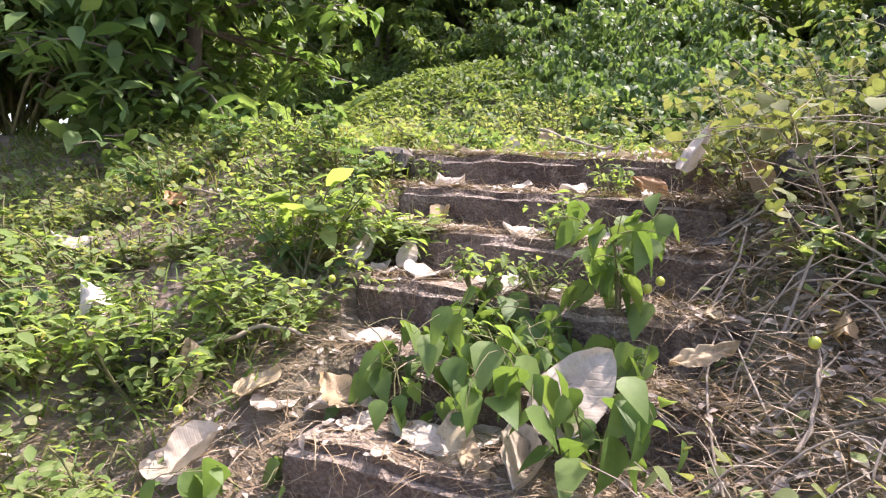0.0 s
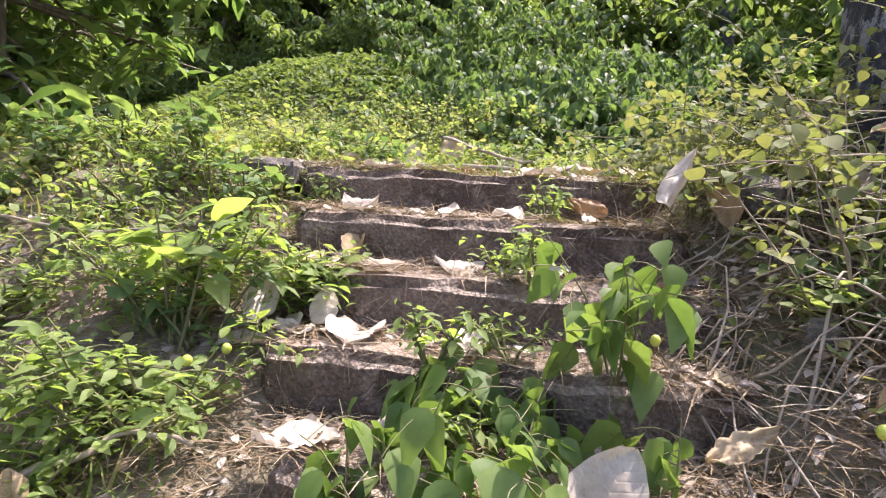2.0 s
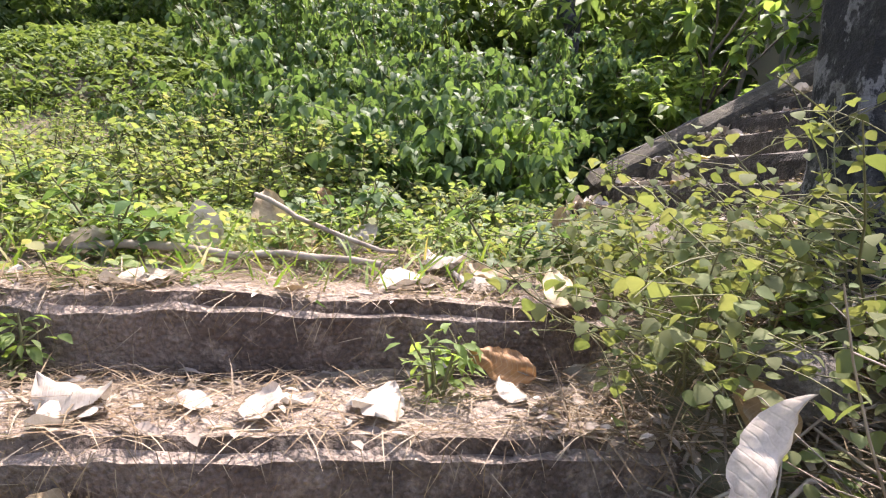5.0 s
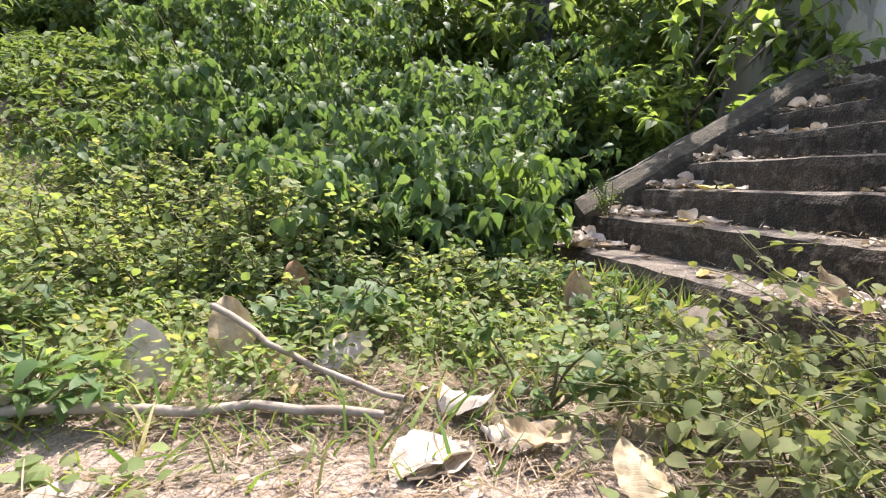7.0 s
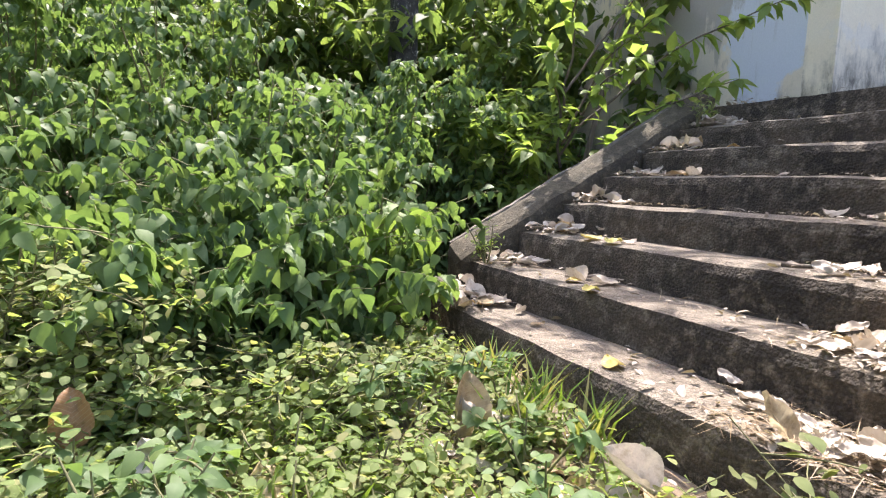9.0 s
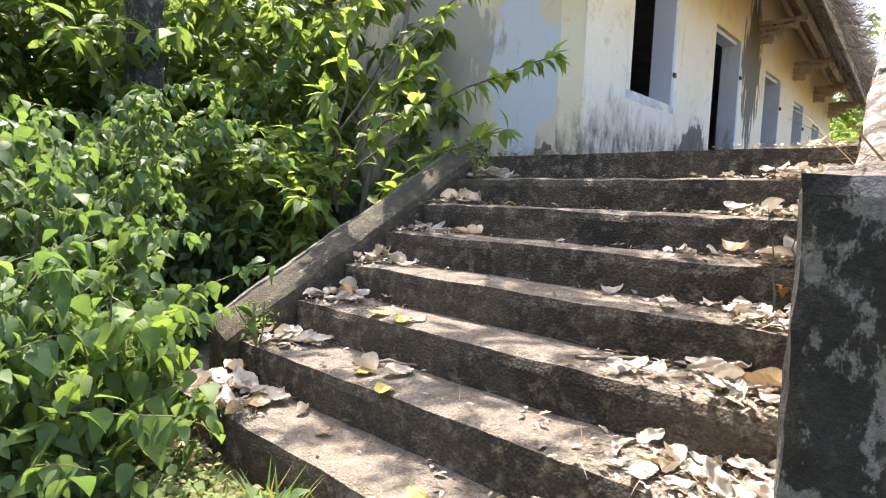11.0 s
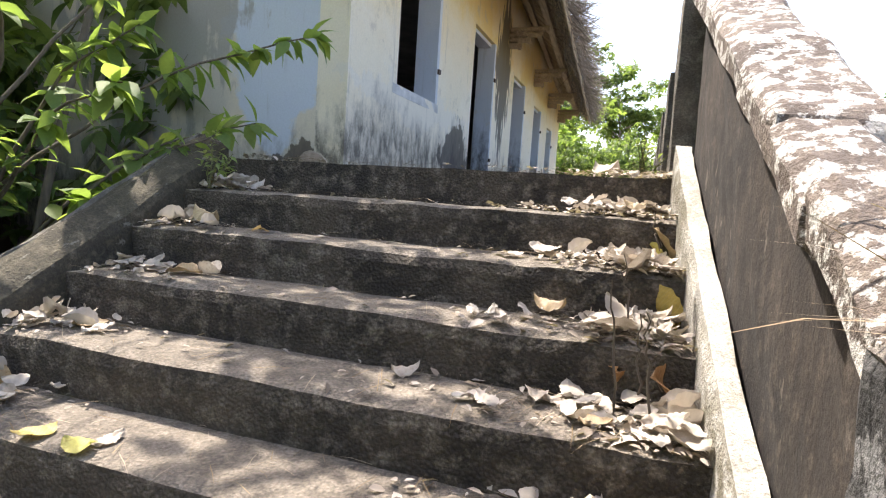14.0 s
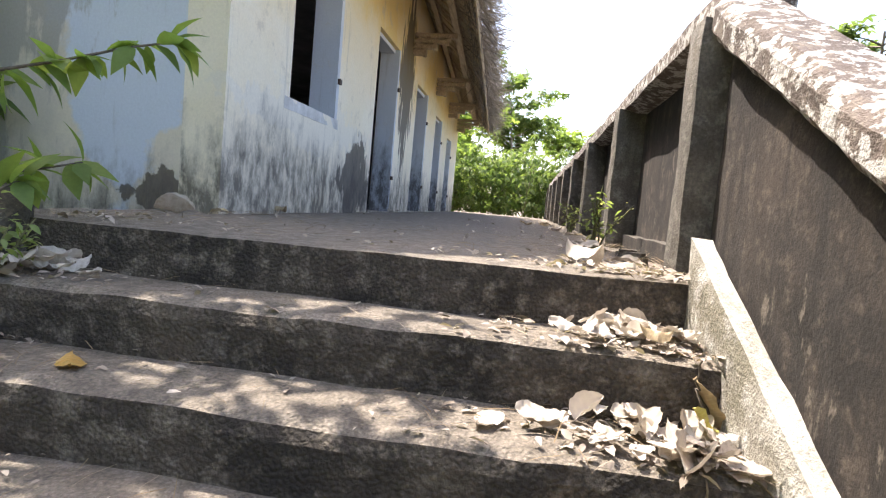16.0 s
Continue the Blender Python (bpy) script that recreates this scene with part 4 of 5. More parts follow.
def ground_cover(name, n, region, size, shape, leaf, label, lift, seed, keep=None, up=0.7, category="weeds"):
    rg = np.random.default_rng(seed)
    x0, x1, y0, y1 = region
    x, y = rg.uniform(x0, x1, n), rg.uniform(y0, y1, n)
    dens = 0.5 + 0.5 * np.sin(2.1 * x + 1.7 * np.sin(1.9 * y)) * np.sin(2.7 * y + 1.1 * np.sin(2.3 * x))
    ok = rg.uniform(0, 1, n) < 0.25 + 0.75 * dens
    if keep is not None:
        ok &= keep(x, y)
    x, y = x[ok], y[ok]
    P = np.stack([x, y, land(x, y) + rg.uniform(0, 1, len(x)) ** 1.5 * lift], 1)
    a = rg.uniform(0, 2 * np.pi, len(x))
    F = np.stack([np.cos(a), np.sin(a), rg.normal(up, 0.5, len(x))], 1)
    U = np.stack([rg.normal(0, 0.4, len(x)), rg.normal(0, 0.4, len(x)), np.ones(len(x))], 1)
    v, f = leaves(P, F, U, size * rg.uniform(0.5, 1.3, len(x)), shape)
    return tagged(mesh_object(name, v, f, leaf), label, category, kind="stuff")


def off_steps(x, y):
    return ~((x > -1.75) & (x < -0.35) & (y < 2.75)) & ~((x > 0.45) & (y > 2.3) & (y < 5.7)) & ~((x > 2.5) & (y > 5))


ground_cover("creepers", 60000, (-9, -0.5, 7.8, 13), 0.12, PLAIN, MOUND_LEAF, "mound overgrown with bright green creepers", 0.25, 3, None, -0.2, "creepers")
ground_cover("weeds", 36000, (-3.2, 0.6, 3.1, 5.6), 0.029, ROUND, YELLOW_LEAF, "low yellow-green weeds on the terrace ground", 0.16, 4, off_steps, 0.1)
ground_cover("weeds", 20000, (-8, -0.6, 4.6, 8.5), 0.06, PLAIN, MOUND_LEAF, "low yellow-green weeds in the clearing", 0.3, 14, off_steps, 0.1)
ground_cover("grass", 26000, (-6, 0.6, 2.75, 8), 0.15, BLADE, GRASS_BLADE, "thin yellowing grass", 0.05, 5, off_steps, 1.0, "grass")
ground_cover("weeds", 20000, (-4.5, -1.2, -0.6, 2.9), 0.036, ROUND, YELLOW_LEAF, "low green weeds on the bank", 0.14, 6, off_steps, 0.1)
ground_cover("grass", 14000, (-5.0, -1.5, -0.6, 2.9), 0.12, BLADE, GRASS_BLADE, "thin dry grass on the bank", 0.04, 7, None, 0.9, "grass")
ground_cover("grass", 5000, (-1.8, 1.5, -0.8, 0.8), 0.1, BLADE, STRAW, "dry straw on the soil", 0.03, 8, None, 0.3, "grass")
ground_cover("weeds", 2500, (-0.35, 2.2, -0.6, 2.5), 0.04, ROUND, YELLOW_LEAF, "low weeds under the shrubs", 0.1, 9, None, 0.1)
seedling = [shrub("weed", (-2.3, 3.4 + 0.3 * q, 1.74), 0.16 + 0.05 * q, 0.1 + 0.03 * q, 5, 3, 4, 0.045 + 0.008 * q, (ROUND, OVAL, HEART)[q], (YELLOW_LEAF, BRIGHT_LEAF, SHRUB_LEAF)[q], "small green weed growing in the litter", "weed", "weeds on the ground", seed=300 + q, twig_len=0.1, down=0.0, sag=0.05) for q in range(3)]
r3 = random.Random(77)
for n in range(230):
    x, y = (r3.uniform(-3.0, 0.35), r3.uniform(3.0, 5.2)) if n < 130 else (r3.uniform(-3.6, -1.5), r3.uniform(0.0, 2.9)) if n < 195 else (r3.uniform(-0.35, 1.2), r3.uniform(0.3, 2.6))
    if -1.6 < x < 0.1 and y < 3.45 and r3.random() < 0.75:
        continue
    copy_thing(seedling[r3.choice((0, 0, 1, 1, 2))], Matrix.Translation((x, y, float(land(x, y)) - 0.01)) @ Matrix.Rotation(r3.uniform(0, 6.3), 4, "Z"))

# shrubs on the right of the lower steps
for i, (x, y, h, r) in enumerate(((0.15, 1.85, 0.6, 0.45), (0.3, 2.3, 0.65, 0.45), (0.75, 1.6, 0.8, 0.5), (0.5, 1.1, 0.6, 0.45), (-0.15, 2.45, 0.38, 0.3), (0.95, 2.1, 0.85, 0.45), (0.15, 2.75, 0.42, 0.3), (0.0, 2.95, 0.3, 0.25), (0.35, 0.7, 0.35, 0.3), (0.75, 0.55, 0.4, 0.3), (0.0, 0.75, 0.25, 0.25))):
    shrub("shrub", (x, y, float(land(x, y))), h, r, 10 if y > 2.2 else 13, 8, 6 if y > 2.2 else 5, 0.034 if y > 2.2 else 0.04, LOBED, SCRUB_LEAF, "straggly thin-stemmed shrub with small yellow-green leaves", "shrub", "shrubs beside the lower steps", seed=200 + i, stem=STEM if y > 2.2 else TWIG, thick=0.5, lean=(-0.08, -0.08), twig_len=0.24, down=0.5, first=0.3)
# weeds left of the steps
for i, (x, y, h, r, s) in enumerate(((-1.75, 1.75, 0.38, 0.25, 0.055), (-1.6, 1.45, 0.3, 0.3, 0.05), (-1.85, 1.15, 0.3, 0.3, 0.05), (-2.2, 1.0, 0.3, 0.3, 0.06), (-1.45, 2.0, 0.25, 0.2, 0.06), (-2.6, 0.8, 0.4, 0.3, 0.08))):
    shrub("weed", (x, y, float(land(x, y))), h, r, 10, 6, 8, s, OVAL, BRIGHT_LEAF, "leafy green weed beside the lower steps", "weed", "weeds on the bank", seed=230 + i, twig_len=0.14, down=-0.1)

# ---- litter ----


def steps_height(x, y):
    z = land(x, y)
    for q, (sy, sz) in enumerate(zip(STEP_Y, STEP_Z)):
        z = np.where((x > -1.08 - 0.115 * q) & (x < -0.18) & (y > sy) & (y < 2.9), np.maximum(z, sz), z)
    for k in range(8):
        ex = EDGE - GO * (7 - k)
        z = np.where((x > ex) & (y > 2.95) & (y < 5.42) & (x < 18), np.maximum(z, TOP - RISE * (7 - k)), z)
    return z


def litter(name, n, region, size, shape, leaf, label, seed, category, pile=None, tilt=0.25):
    """Small flat litter that lies on whatever is below."""
    rg = np.random.default_rng(seed)
    x0, x1, y0, y1 = region
    x, y = rg.uniform(x0, x1, n), rg.uniform(y0, y1, n)
    if pile is not None:
        ok = rg.uniform(0, 1, n) < pile(x, y)
        x, y = x[ok], y[ok]
    P = np.stack([x, y, steps_height(x, y) + rg.uniform(0.004, 0.025, len(x))], 1)
    a = rg.uniform(0, 2 * np.pi, len(x))
    F = np.stack([np.cos(a), np.sin(a), rg.normal(0, tilt * 0.6, len(x))], 1)
    U = np.stack([rg.normal(0, tilt, len(x)), rg.normal(0, tilt, len(x)), np.ones(len(x))], 1)
    v, f = leaves(P, F, U, size * rg.uniform(0.4, 1.4, len(x)), shape)
    return tagged(mesh_object(name, v, f, leaf), label, category, kind="stuff")


NEEDLE = (np.array([(-0.011, 0, 0), (0.011, 0, 0), (-0.009, 0.5, 0.05), (0.009, 0.5, 0.05), (0, 1, 0)]), np.array([(0, 1, 3), (0, 3, 2), (2, 3, 4)]))
CHIP = leaf_material("leaf_fragments", [(0.34, 0.28, 0.23), (0.44, 0.38, 0.32), (0.22, 0.175, 0.135), (0.5, 0.44, 0.38)], 0.12, 0.8)
litter("needles", 17000, (-1.9, 0.9, 0.2, 3.4), 0.14, NEEDLE, STRAW, "brown pine needles strewn over the lower steps", 21, "litter")
litter("needles", 15000, (-0.45, 1.2, 0.2, 2.5), 0.15, NEEDLE, STRAW, "tangle of dry needles and rootlets beside the lower steps", 28, "litter", None, 0.6)
litter("leaf_fragments", 7000, (-0.5, 1.2, 0.3, 2.5), 0.04, PLAIN, CHIP, "crumbled leaf fragments beside the lower steps", 30, "litter", None, 0.4)
litter("leaf_fragments", 1800, (-3.8, -1.1, 0.0, 2.8), 0.04, PLAIN, CHIP, "crumbled leaf fragments on the bank", 31, "litter", None, 0.4)
litter("needles", 18000, (-4.2, -1.2, -0.6, 2.9), 0.13, NEEDLE, STRAW, "brown pine needles on the bank", 27, "litter")
litter("needles", 5000, (-2.6, 0.5, 2.9, 4.2), 0.13, NEEDLE, STRAW, "brown pine needles on the terrace ground", 22, "litter")
litter("needles", 8500, (0.6, 5.0, 2.98, 5.46), 0.11, NEEDLE, STRAW, "dry needles and stalks on the stairs", 23, "litter", lambda x, y: 0.12 + 0.9 * np.exp(-(y - 2.98) / 0.3) + 0.6 * np.exp(-(5.42 - y) / 0.2))
litter("leaf_fragments", 12000, (0.6, 3.3, 2.98, 5.46), 0.03, PLAIN, CHIP, "crumbled pale leaf fragments on the stairs", 24, "litter", lambda x, y: 0.012 + 1.0 * np.exp(-(y - 2.98) / 0.25) + 0.6 * np.exp(-(5.42 - y) / 0.18))
litter("leaf_fragments", 6500, (0.6, 3.2, 2.98, 5.46), 0.048, PLAIN, CHIP, "crumpled grey leaf scraps heaped along the stair sides", 33, "litter", lambda x, y: 0.9 * np.exp(-(y - 3.0) / 0.28) + 0.4 * np.exp(-(5.42 - y) / 0.12), 0.4)
litter("leaf_fragments", 1800, (-2.6, 0.6, 0.3, 4.0), 0.035, PLAIN, CHIP, "crumbled pale leaf fragments on the soil", 25, "litter")
litter("leaf_fragments", 500, (3.0, 9.0, 3.05, 5.5), 0.04, PLAIN, CHIP, "crumbled leaf fragments on the terrace", 26, "litter", lambda x, y: 0.15 + np.exp(-(y - 3.05) / 0.3) + np.exp(-(5.5 - y) / 0.2))


def dry_leaf_mesh(curl, cup, width, ragged, seed):
    """A dead leaf of length 1, crumpled, with torn margins."""
    rg = np.random.default_rng(seed)
    n, m = 17, 9
    twist = rg.normal(0, 0.5) * ragged
    V = []
    for i in range(n):
        t = i / (n - 1)
        w = width * max(0.0, math.sin(math.pi * t ** 0.82)) ** 0.6 + 0.004
        torn = [1 - ragged * max(0.0, rg.normal(0, 0.16)) for _ in range(2)]
        for j in range(m):
            u = j / (m - 1) * 2 - 1
            x = u * w * torn[u > 0]
            fold = noise.noise(Vector((u * 1.6 + seed, t * 3.2, seed * 0.7))) * 0.07 + noise.noise(Vector((u * 3.4 + seed, t * 8, seed))) * 0.035
            z = curl * (t - 0.45) ** 2 * 1.4 + cup * abs(u) ** 1.5 * w * 1.5 + fold * (0.5 + 1.6 * ragged) + 0.008 * math.sin(t * 26 - abs(u) * 5) * abs(u)
            a = twist * (t - 0.5)
            V.append((x * math.cos(a) - z * math.sin(a), t - 0.5, x * math.sin(a) + z * math.cos(a)))
    i = (np.arange(n - 1)[:, None] * m + np.arange(m - 1)[None]).ravel()
    V = np.array(V)
    V[:, 2] -= V[:, 2].min()
    F = np.stack([i, i + 1, i + m + 1, i + m], 1)
    return V, F


FORMS = ((0.2, 0.1, 0.3, 0.3), (0.3, 0.28, 0.3, 0.6), (0.1, -0.22, 0.34, 0.4), (0.4, 0.1, 0.27, 0.9), (-0.15, 0.3, 0.32, 0.4), (0.25, 1.0, 0.3, 0.5), (0.1, 0.04, 0.26, 1.0), (0.35, -0.6, 0.3, 0.7))
STALK = bpy.data.meshes.new("stalk")
v, f = tubes([(np.array(((0, 0.35, 0.045), (0, 0.0, 0.03), (0, -0.45, 0.045), (0.02, -0.6, 0.03), (0.05, -0.72, 0.02))), 0.006, 0.011)], 5)
STALK.from_pydata(v.tolist(), [], f.tolist())
STALK.materials.append(TWIG)
DRY = {}
for q, (curl, cup, width, ragged) in enumerate(FORMS):
    for tone, mat in (("pale", DRY_PALE), ("tan", DRY_TAN), ("yellow", DRY_YELLOW), ("brown", DRY_BROWN)):
        v, f = dry_leaf_mesh(curl, cup, width, ragged, 50 + q)
        me = bpy.data.meshes.new("dry_leaf")
        me.from_pydata(v.tolist(), [], f.tolist())
        me.polygons.foreach_set("use_smooth", np.ones(len(me.polygons), bool))
        me.materials.append(mat)
        DRY[q, tone] = me
WORDS = {"brown": "stiff orange-brown dry leaf, curled", "pale": "large bleached dry leaf, curled and pale", "tan": "large tan dry leaf, curled at the edges", "yellow": "fallen leaf still yellow and soft"}


def dry_leaf(x, y, size, tone="pale", stand=0.0, form=None, rnd=random.Random(4), lift=0.004, z=None):
    ob = new("dry_leaf", DRY[rnd.randrange(8) if form is None else form, tone])
    h = surface(x, y) if z is None else z
    ob.matrix_basis = Matrix.Translation((x, y, h + lift + 0.42 * size * math.sin(radians(abs(stand))))) @ Matrix.Rotation(rnd.uniform(0, 6.3) if not stand else rnd.uniform(-0.5, 0.5), 4, "Z") @ Matrix.Rotation(radians(stand) + rnd.uniform(-0.12, 0.12), 4, "X") @ Matrix.Rotation(rnd.uniform(-0.15, 0.15), 4, "Y") @ Matrix.Diagonal((size, size, size, 1))
    vein = new("stalk", STALK)
    vein.parent = ob
    return tagged(ob, WORDS[tone], "dry leaf", "fallen leaves")


def propped_leaf(x, y, z, size, tone="pale", form=0, stand=60, roll=0, turn=0, slim=1.0):
    """A leaf caught upright in the weeds or against a step, about its middle."""
    ob = new("dry_leaf", DRY[form, tone])
    ob.matrix_basis = Matrix.Translation((x, y, z)) @ Matrix.Rotation(radians(turn), 4, "Z") @ Matrix.Rotation(radians(stand), 4, "X") @ Matrix.Rotation(radians(roll), 4, "Z") @ Matrix.Diagonal((size * slim, size, size, 1))
    new("stalk", STALK).parent = ob
    return tagged(ob, WORDS[tone], "dry leaf", "fallen leaves")


# on the lower steps and the bank
for x, y, size in ((-1.42, 2.05, 0.14), (-1.36, 2.18, 0.2), (-1.24, 2.1, 0.21), (-0.97, 2.2, 0.19), (-0.68, 2.18, 0.22), (-0.75, 2.02, 0.16), (-1.45, 1.8, 0.2), (-1.38, 1.76, 0.15), (-1.2, 1.78, 0.26), (-1.5, 1.72, 0.18), (-0.85, 1.78, 0.2), (-1.68, 2.35, 0.2), (-1.4, 2.4, 0.16), (-1.38, 2.36, 0.17), (-1.2, 2.42, 0.12), (-0.82, 2.42, 0.16)):
    dry_leaf(x, y, size)
for x, y, size in ((-1.77, 2.8, 0.13), (-1.4, 2.76, 0.19), (-0.7, 2.83, 0.2), (-1.0, 2.95, 0.12), (-1.2, 1.24, 0.22), (-1.22, 1.42, 0.2), (-0.9, 1.18, 0.22), (-0.8, 1.24, 0.2), (-0.62, 1.1, 0.2), (-1.1, 1.16, 0.14), (-1.5, 0.95, 0.26), (-1.4, 1.18, 0.22), (-2.42, 1.36, 0.2), (-2.3, 1.3, 0.16), (-2.8, 1.57, 0.2), (-2.47, 2.26, 0.22), (-2.92, 1.82, 0.2), (-3.3, 2.43, 0.22), (-3.8, 2.45, 0.2), (-2.67, 2.35, 0.15), (-2.42, 2.03, 0.2)):
    dry_leaf(x, y, size)
for q in ((-0.56, 1.3, 1.0, 0.29, "pale", 0, 52, -35, 10), (-0.82, 1.17, 0.86, 0.16, "tan", 2, 50, 15), (-0.65, 1.2, 0.87, 0.14, "pale", 5, 45, 30), (-1.47, 1.2, 0.88, 0.15, "tan", 1, 28, -40), (-1.72, 1.18, 0.88, 0.21, "tan", 6, 72, 12),
          (-0.27, 1.42, 1.12, 0.18, "tan", 6, 40, -60, 0, 0.65), (-2.18, 1.2, 1.02, 0.18, "pale", 7, 30, 60), (-2.4, 2.2, 1.5, 0.15, "pale", 0, 60, 10), (-1.45, 0.96, 0.76, 0.16, "pale", 5, 35, -20), (-0.7, 1.06, 0.8, 0.15, "tan", 3, 30, 20), (-1.2, 1.22, 0.9, 0.17, "tan", 1, 30, 60),
          (-0.35, 1.9, 1.67, 0.185, "pale", 7, 70, -28, 8, 0.55), (-0.52, 2.55, 1.6, 0.17, "brown", 6, 62, 70), (0.36, 2.1, 1.86, 0.22, "tan", 4, 25, 70), (0.25, 2.2, 1.72, 0.18, "pale", 1, 40, 60), (-2.6, 1.9, 1.38, 0.17, "brown", 1, 30, 60), (-0.14, 2.2, 1.62, 0.16, "tan", 5, 70, 20),
          (-1.5, 1.82, 1.27, 0.2, "pale", 1, 48, 8), (-1.32, 1.84, 1.25, 0.13, "pale", 2, 55, 0)):
    propped_leaf(*q)
# on the terrace ground
for x, y, size in ((-1.42, 3.0, 0.2), (-1.7, 3.2, 0.2), (-0.72, 2.85, 0.22), (-1.15, 3.3, 0.2), (-0.5, 2.95, 0.18), (0.06, 4.12, 0.2), (-0.02, 3.9, 0.2), (-0.85, 3.9, 0.16), (-1.77, 3.4, 0.18), (0.37, 3.8, 0.16), (0.1, 4.28, 0.22), (0.13, 4.1, 0.2), (0.3, 3.5, 0.2), (0.35, 3.35, 0.18), (0.3, 4.5, 0.15), (0.15, 3.55, 0.2), (0.22, 3.7, 0.24), (0.3, 4.05, 0.18), (0.18, 3.95, 0.22), (0.26, 4.2, 0.2), (0.12, 3.4, 0.18), (0.42, 3.5, 0.16), (0.36, 4.65, 0.18), (0.44, 4.9, 0.16), (0.2, 4.45, 0.2), (-0.1, 3.6, 0.18), (0.48, 4.3, 0.14), (-0.6, 3.05, 0.16), (-2.2, 3.9, 0.2)):
    dry_leaf(x, y, size, "pale" if x < 0.2 else "tan")
r8 = random.Random(88)
for n in range(12):
    dry_leaf(r8.uniform(-1.3, -0.5), r8.choice((1.45, 1.78, 2.1, 2.42)) + r8.uniform(-0.06, 0.1), r8.uniform(0.1, 0.2), "pale", r8.choice((0, 0, 0, 12)), r8.choice((0, 1, 2)), lift=0.012)
for q in ((-1.42, 3.42, 1.83, 0.2, "pale", 0, 68, 20), (-1.2, 3.46, 1.88, 0.21, "tan", 4, 74, 15), (-0.88, 3.4, 1.81, 0.18, "pale", 2, 42, -50), (-1.1, 3.38, 1.78, 0.17, "tan", 1, 25, -60), (0.08, 3.98, 1.86, 0.22, "tan", 5, 66, -20), (0.14, 3.94, 1.81, 0.17, "pale", 7, 35, 60), (0.28, 3.4, 1.85, 0.17, "pale", 5, 40, 30),
          (-1.05, 4.1, 1.92, 0.17, "brown", 4, 75, 5), (-0.85, 3.85, 1.86, 0.15, "pale", 1, 60, 20), (-0.48, 2.86, 1.76, 0.17, "tan", 3, 12, 80)):
    propped_leaf(*q)
# heaped at the end of the first step
r7 = random.Random(63)
for n in range(24):
    dry_leaf(r7.uniform(0.25, 0.85), r7.uniform(4.95, 5.45), r7.uniform(0.09, 0.2), r7.choice(("pale", "pale", "tan")), r7.choice((0, 0, 0, 20)), lift=r7.uniform(0.004, 0.03))
for n in range(14):
    dry_leaf(r7.uniform(-0.1, 0.5), r7.uniform(3.2, 4.7), r7.uniform(0.12, 0.24), r7.choice(("pale", "pale", "tan")), r7.choice((0, 0, 15)), lift=0.02)
# on the stairs
for x, y, size in ((0.72, 5.3, 0.16), (0.8, 5.2, 0.18), (0.78, 5.06, 0.17), (0.62, 5.1, 0.16), (0.66, 5.25, 0.2), (1.18, 5.29, 0.16), (1.12, 5.2, 0.16), (1.5, 5.33, 0.14), (1.4, 5.3, 0.15), (1.45, 5.18, 0.16), (1.06, 4.63, 0.14), (1.13, 4.5, 0.17), (0.85, 4.8, 0.08), (0.78, 4.54, 0.07), (2.15, 5.2, 0.16), (2.13, 5.05, 0.17), (2.17, 4.95, 0.12), (1.85, 5.3, 0.12), (1.8, 5.2, 0.13), (2.84, 5.25, 0.15), (1.85, 3.87, 0.1), (1.37, 4.61, 0.1), (2.42, 3.66, 0.12), (2.8, 5.3, 0.16)):
    dry_leaf(x, y, size, "pale" if int(x * 100) % 3 else "tan")
for x, y in ((1.02, 4.6), (0.93, 4.36), (1.3, 4.65), (1.3, 4.83), (0.68, 3.91), (1.45, 5.25), (0.75, 5.02), (2.4, 4.86), (2.5, 3.1), (2.2, 3.08)):
    dry_leaf(x, y, 0.12, "yellow", 0, 2)
for q in ((0.62, 3.23, 2.02, 0.15, "tan", 1, 50, 10), (1.98, 3.22, 2.62, 0.2, "brown", 6, 70, 85), (1.9, 3.08, 2.6, 0.2, "brown", 4, 62, 50), (1.78, 3.25, 2.38, 0.21, "pale", 0, 18, 60, 30), (2.25, 3.1, 2.78, 0.17, "yellow", 5, 60, -20), (2.58, 3.09, 2.98, 0.19, "tan", 4, 65, 20), (2.5, 3.1, 2.95, 0.14, "yellow", 1, 40, 30), (1.45, 3.15, 2.2, 0.18, "pale", 5, 30, 30), (1.7, 3.5, 2.36, 0.12, "yellow", 5, 15, 60)):
    propped_leaf(*q)
r4 = random.Random(19)
PILE = []
for n in range(460):
    k = r4.randrange(7)
    x = EDGE - GO * (7 - k) + r4.uniform(0.05, GO - 0.03)
    y = wall_y(x) + 0.03 + abs(r4.gauss(0, 0.24)) if n < 330 else 5.44 - abs(r4.gauss(0, 0.16))
    if n % 6:
        PILE.append((x, y, r4.uniform(0.04, 0.125), r4.uniform(0, 6.3), r4.uniform(0.002, 0.045), r4.choice((0, 1, 2, 3, 6, 6, 5))))
    else:
        dry_leaf(x, y, r4.uniform(0.06, 0.18), r4.choice(("pale", "pale", "pale", "tan")), lift=r4.uniform(0.004, 0.04))
V, F, base = [], [], 0
for x, y, size, turn, lift, form in PILE:
    v, f = dry_leaf_mesh(*FORMS[form], 60 + form)
    spin = Matrix.Rotation(turn, 3, "Z") @ Matrix.Rotation(r4.gauss(0, 0.3), 3, "X") @ Matrix.Rotation(r4.gauss(0, 0.3), 3, "Y")
    v = v @ np.array(spin.transposed()) * size
    v[:, 2] -= v[:, 2].min()
    V.append(v + np.array((x, y, surface(x, y) + lift)))
    F.append(f + base)
    base += len(v)
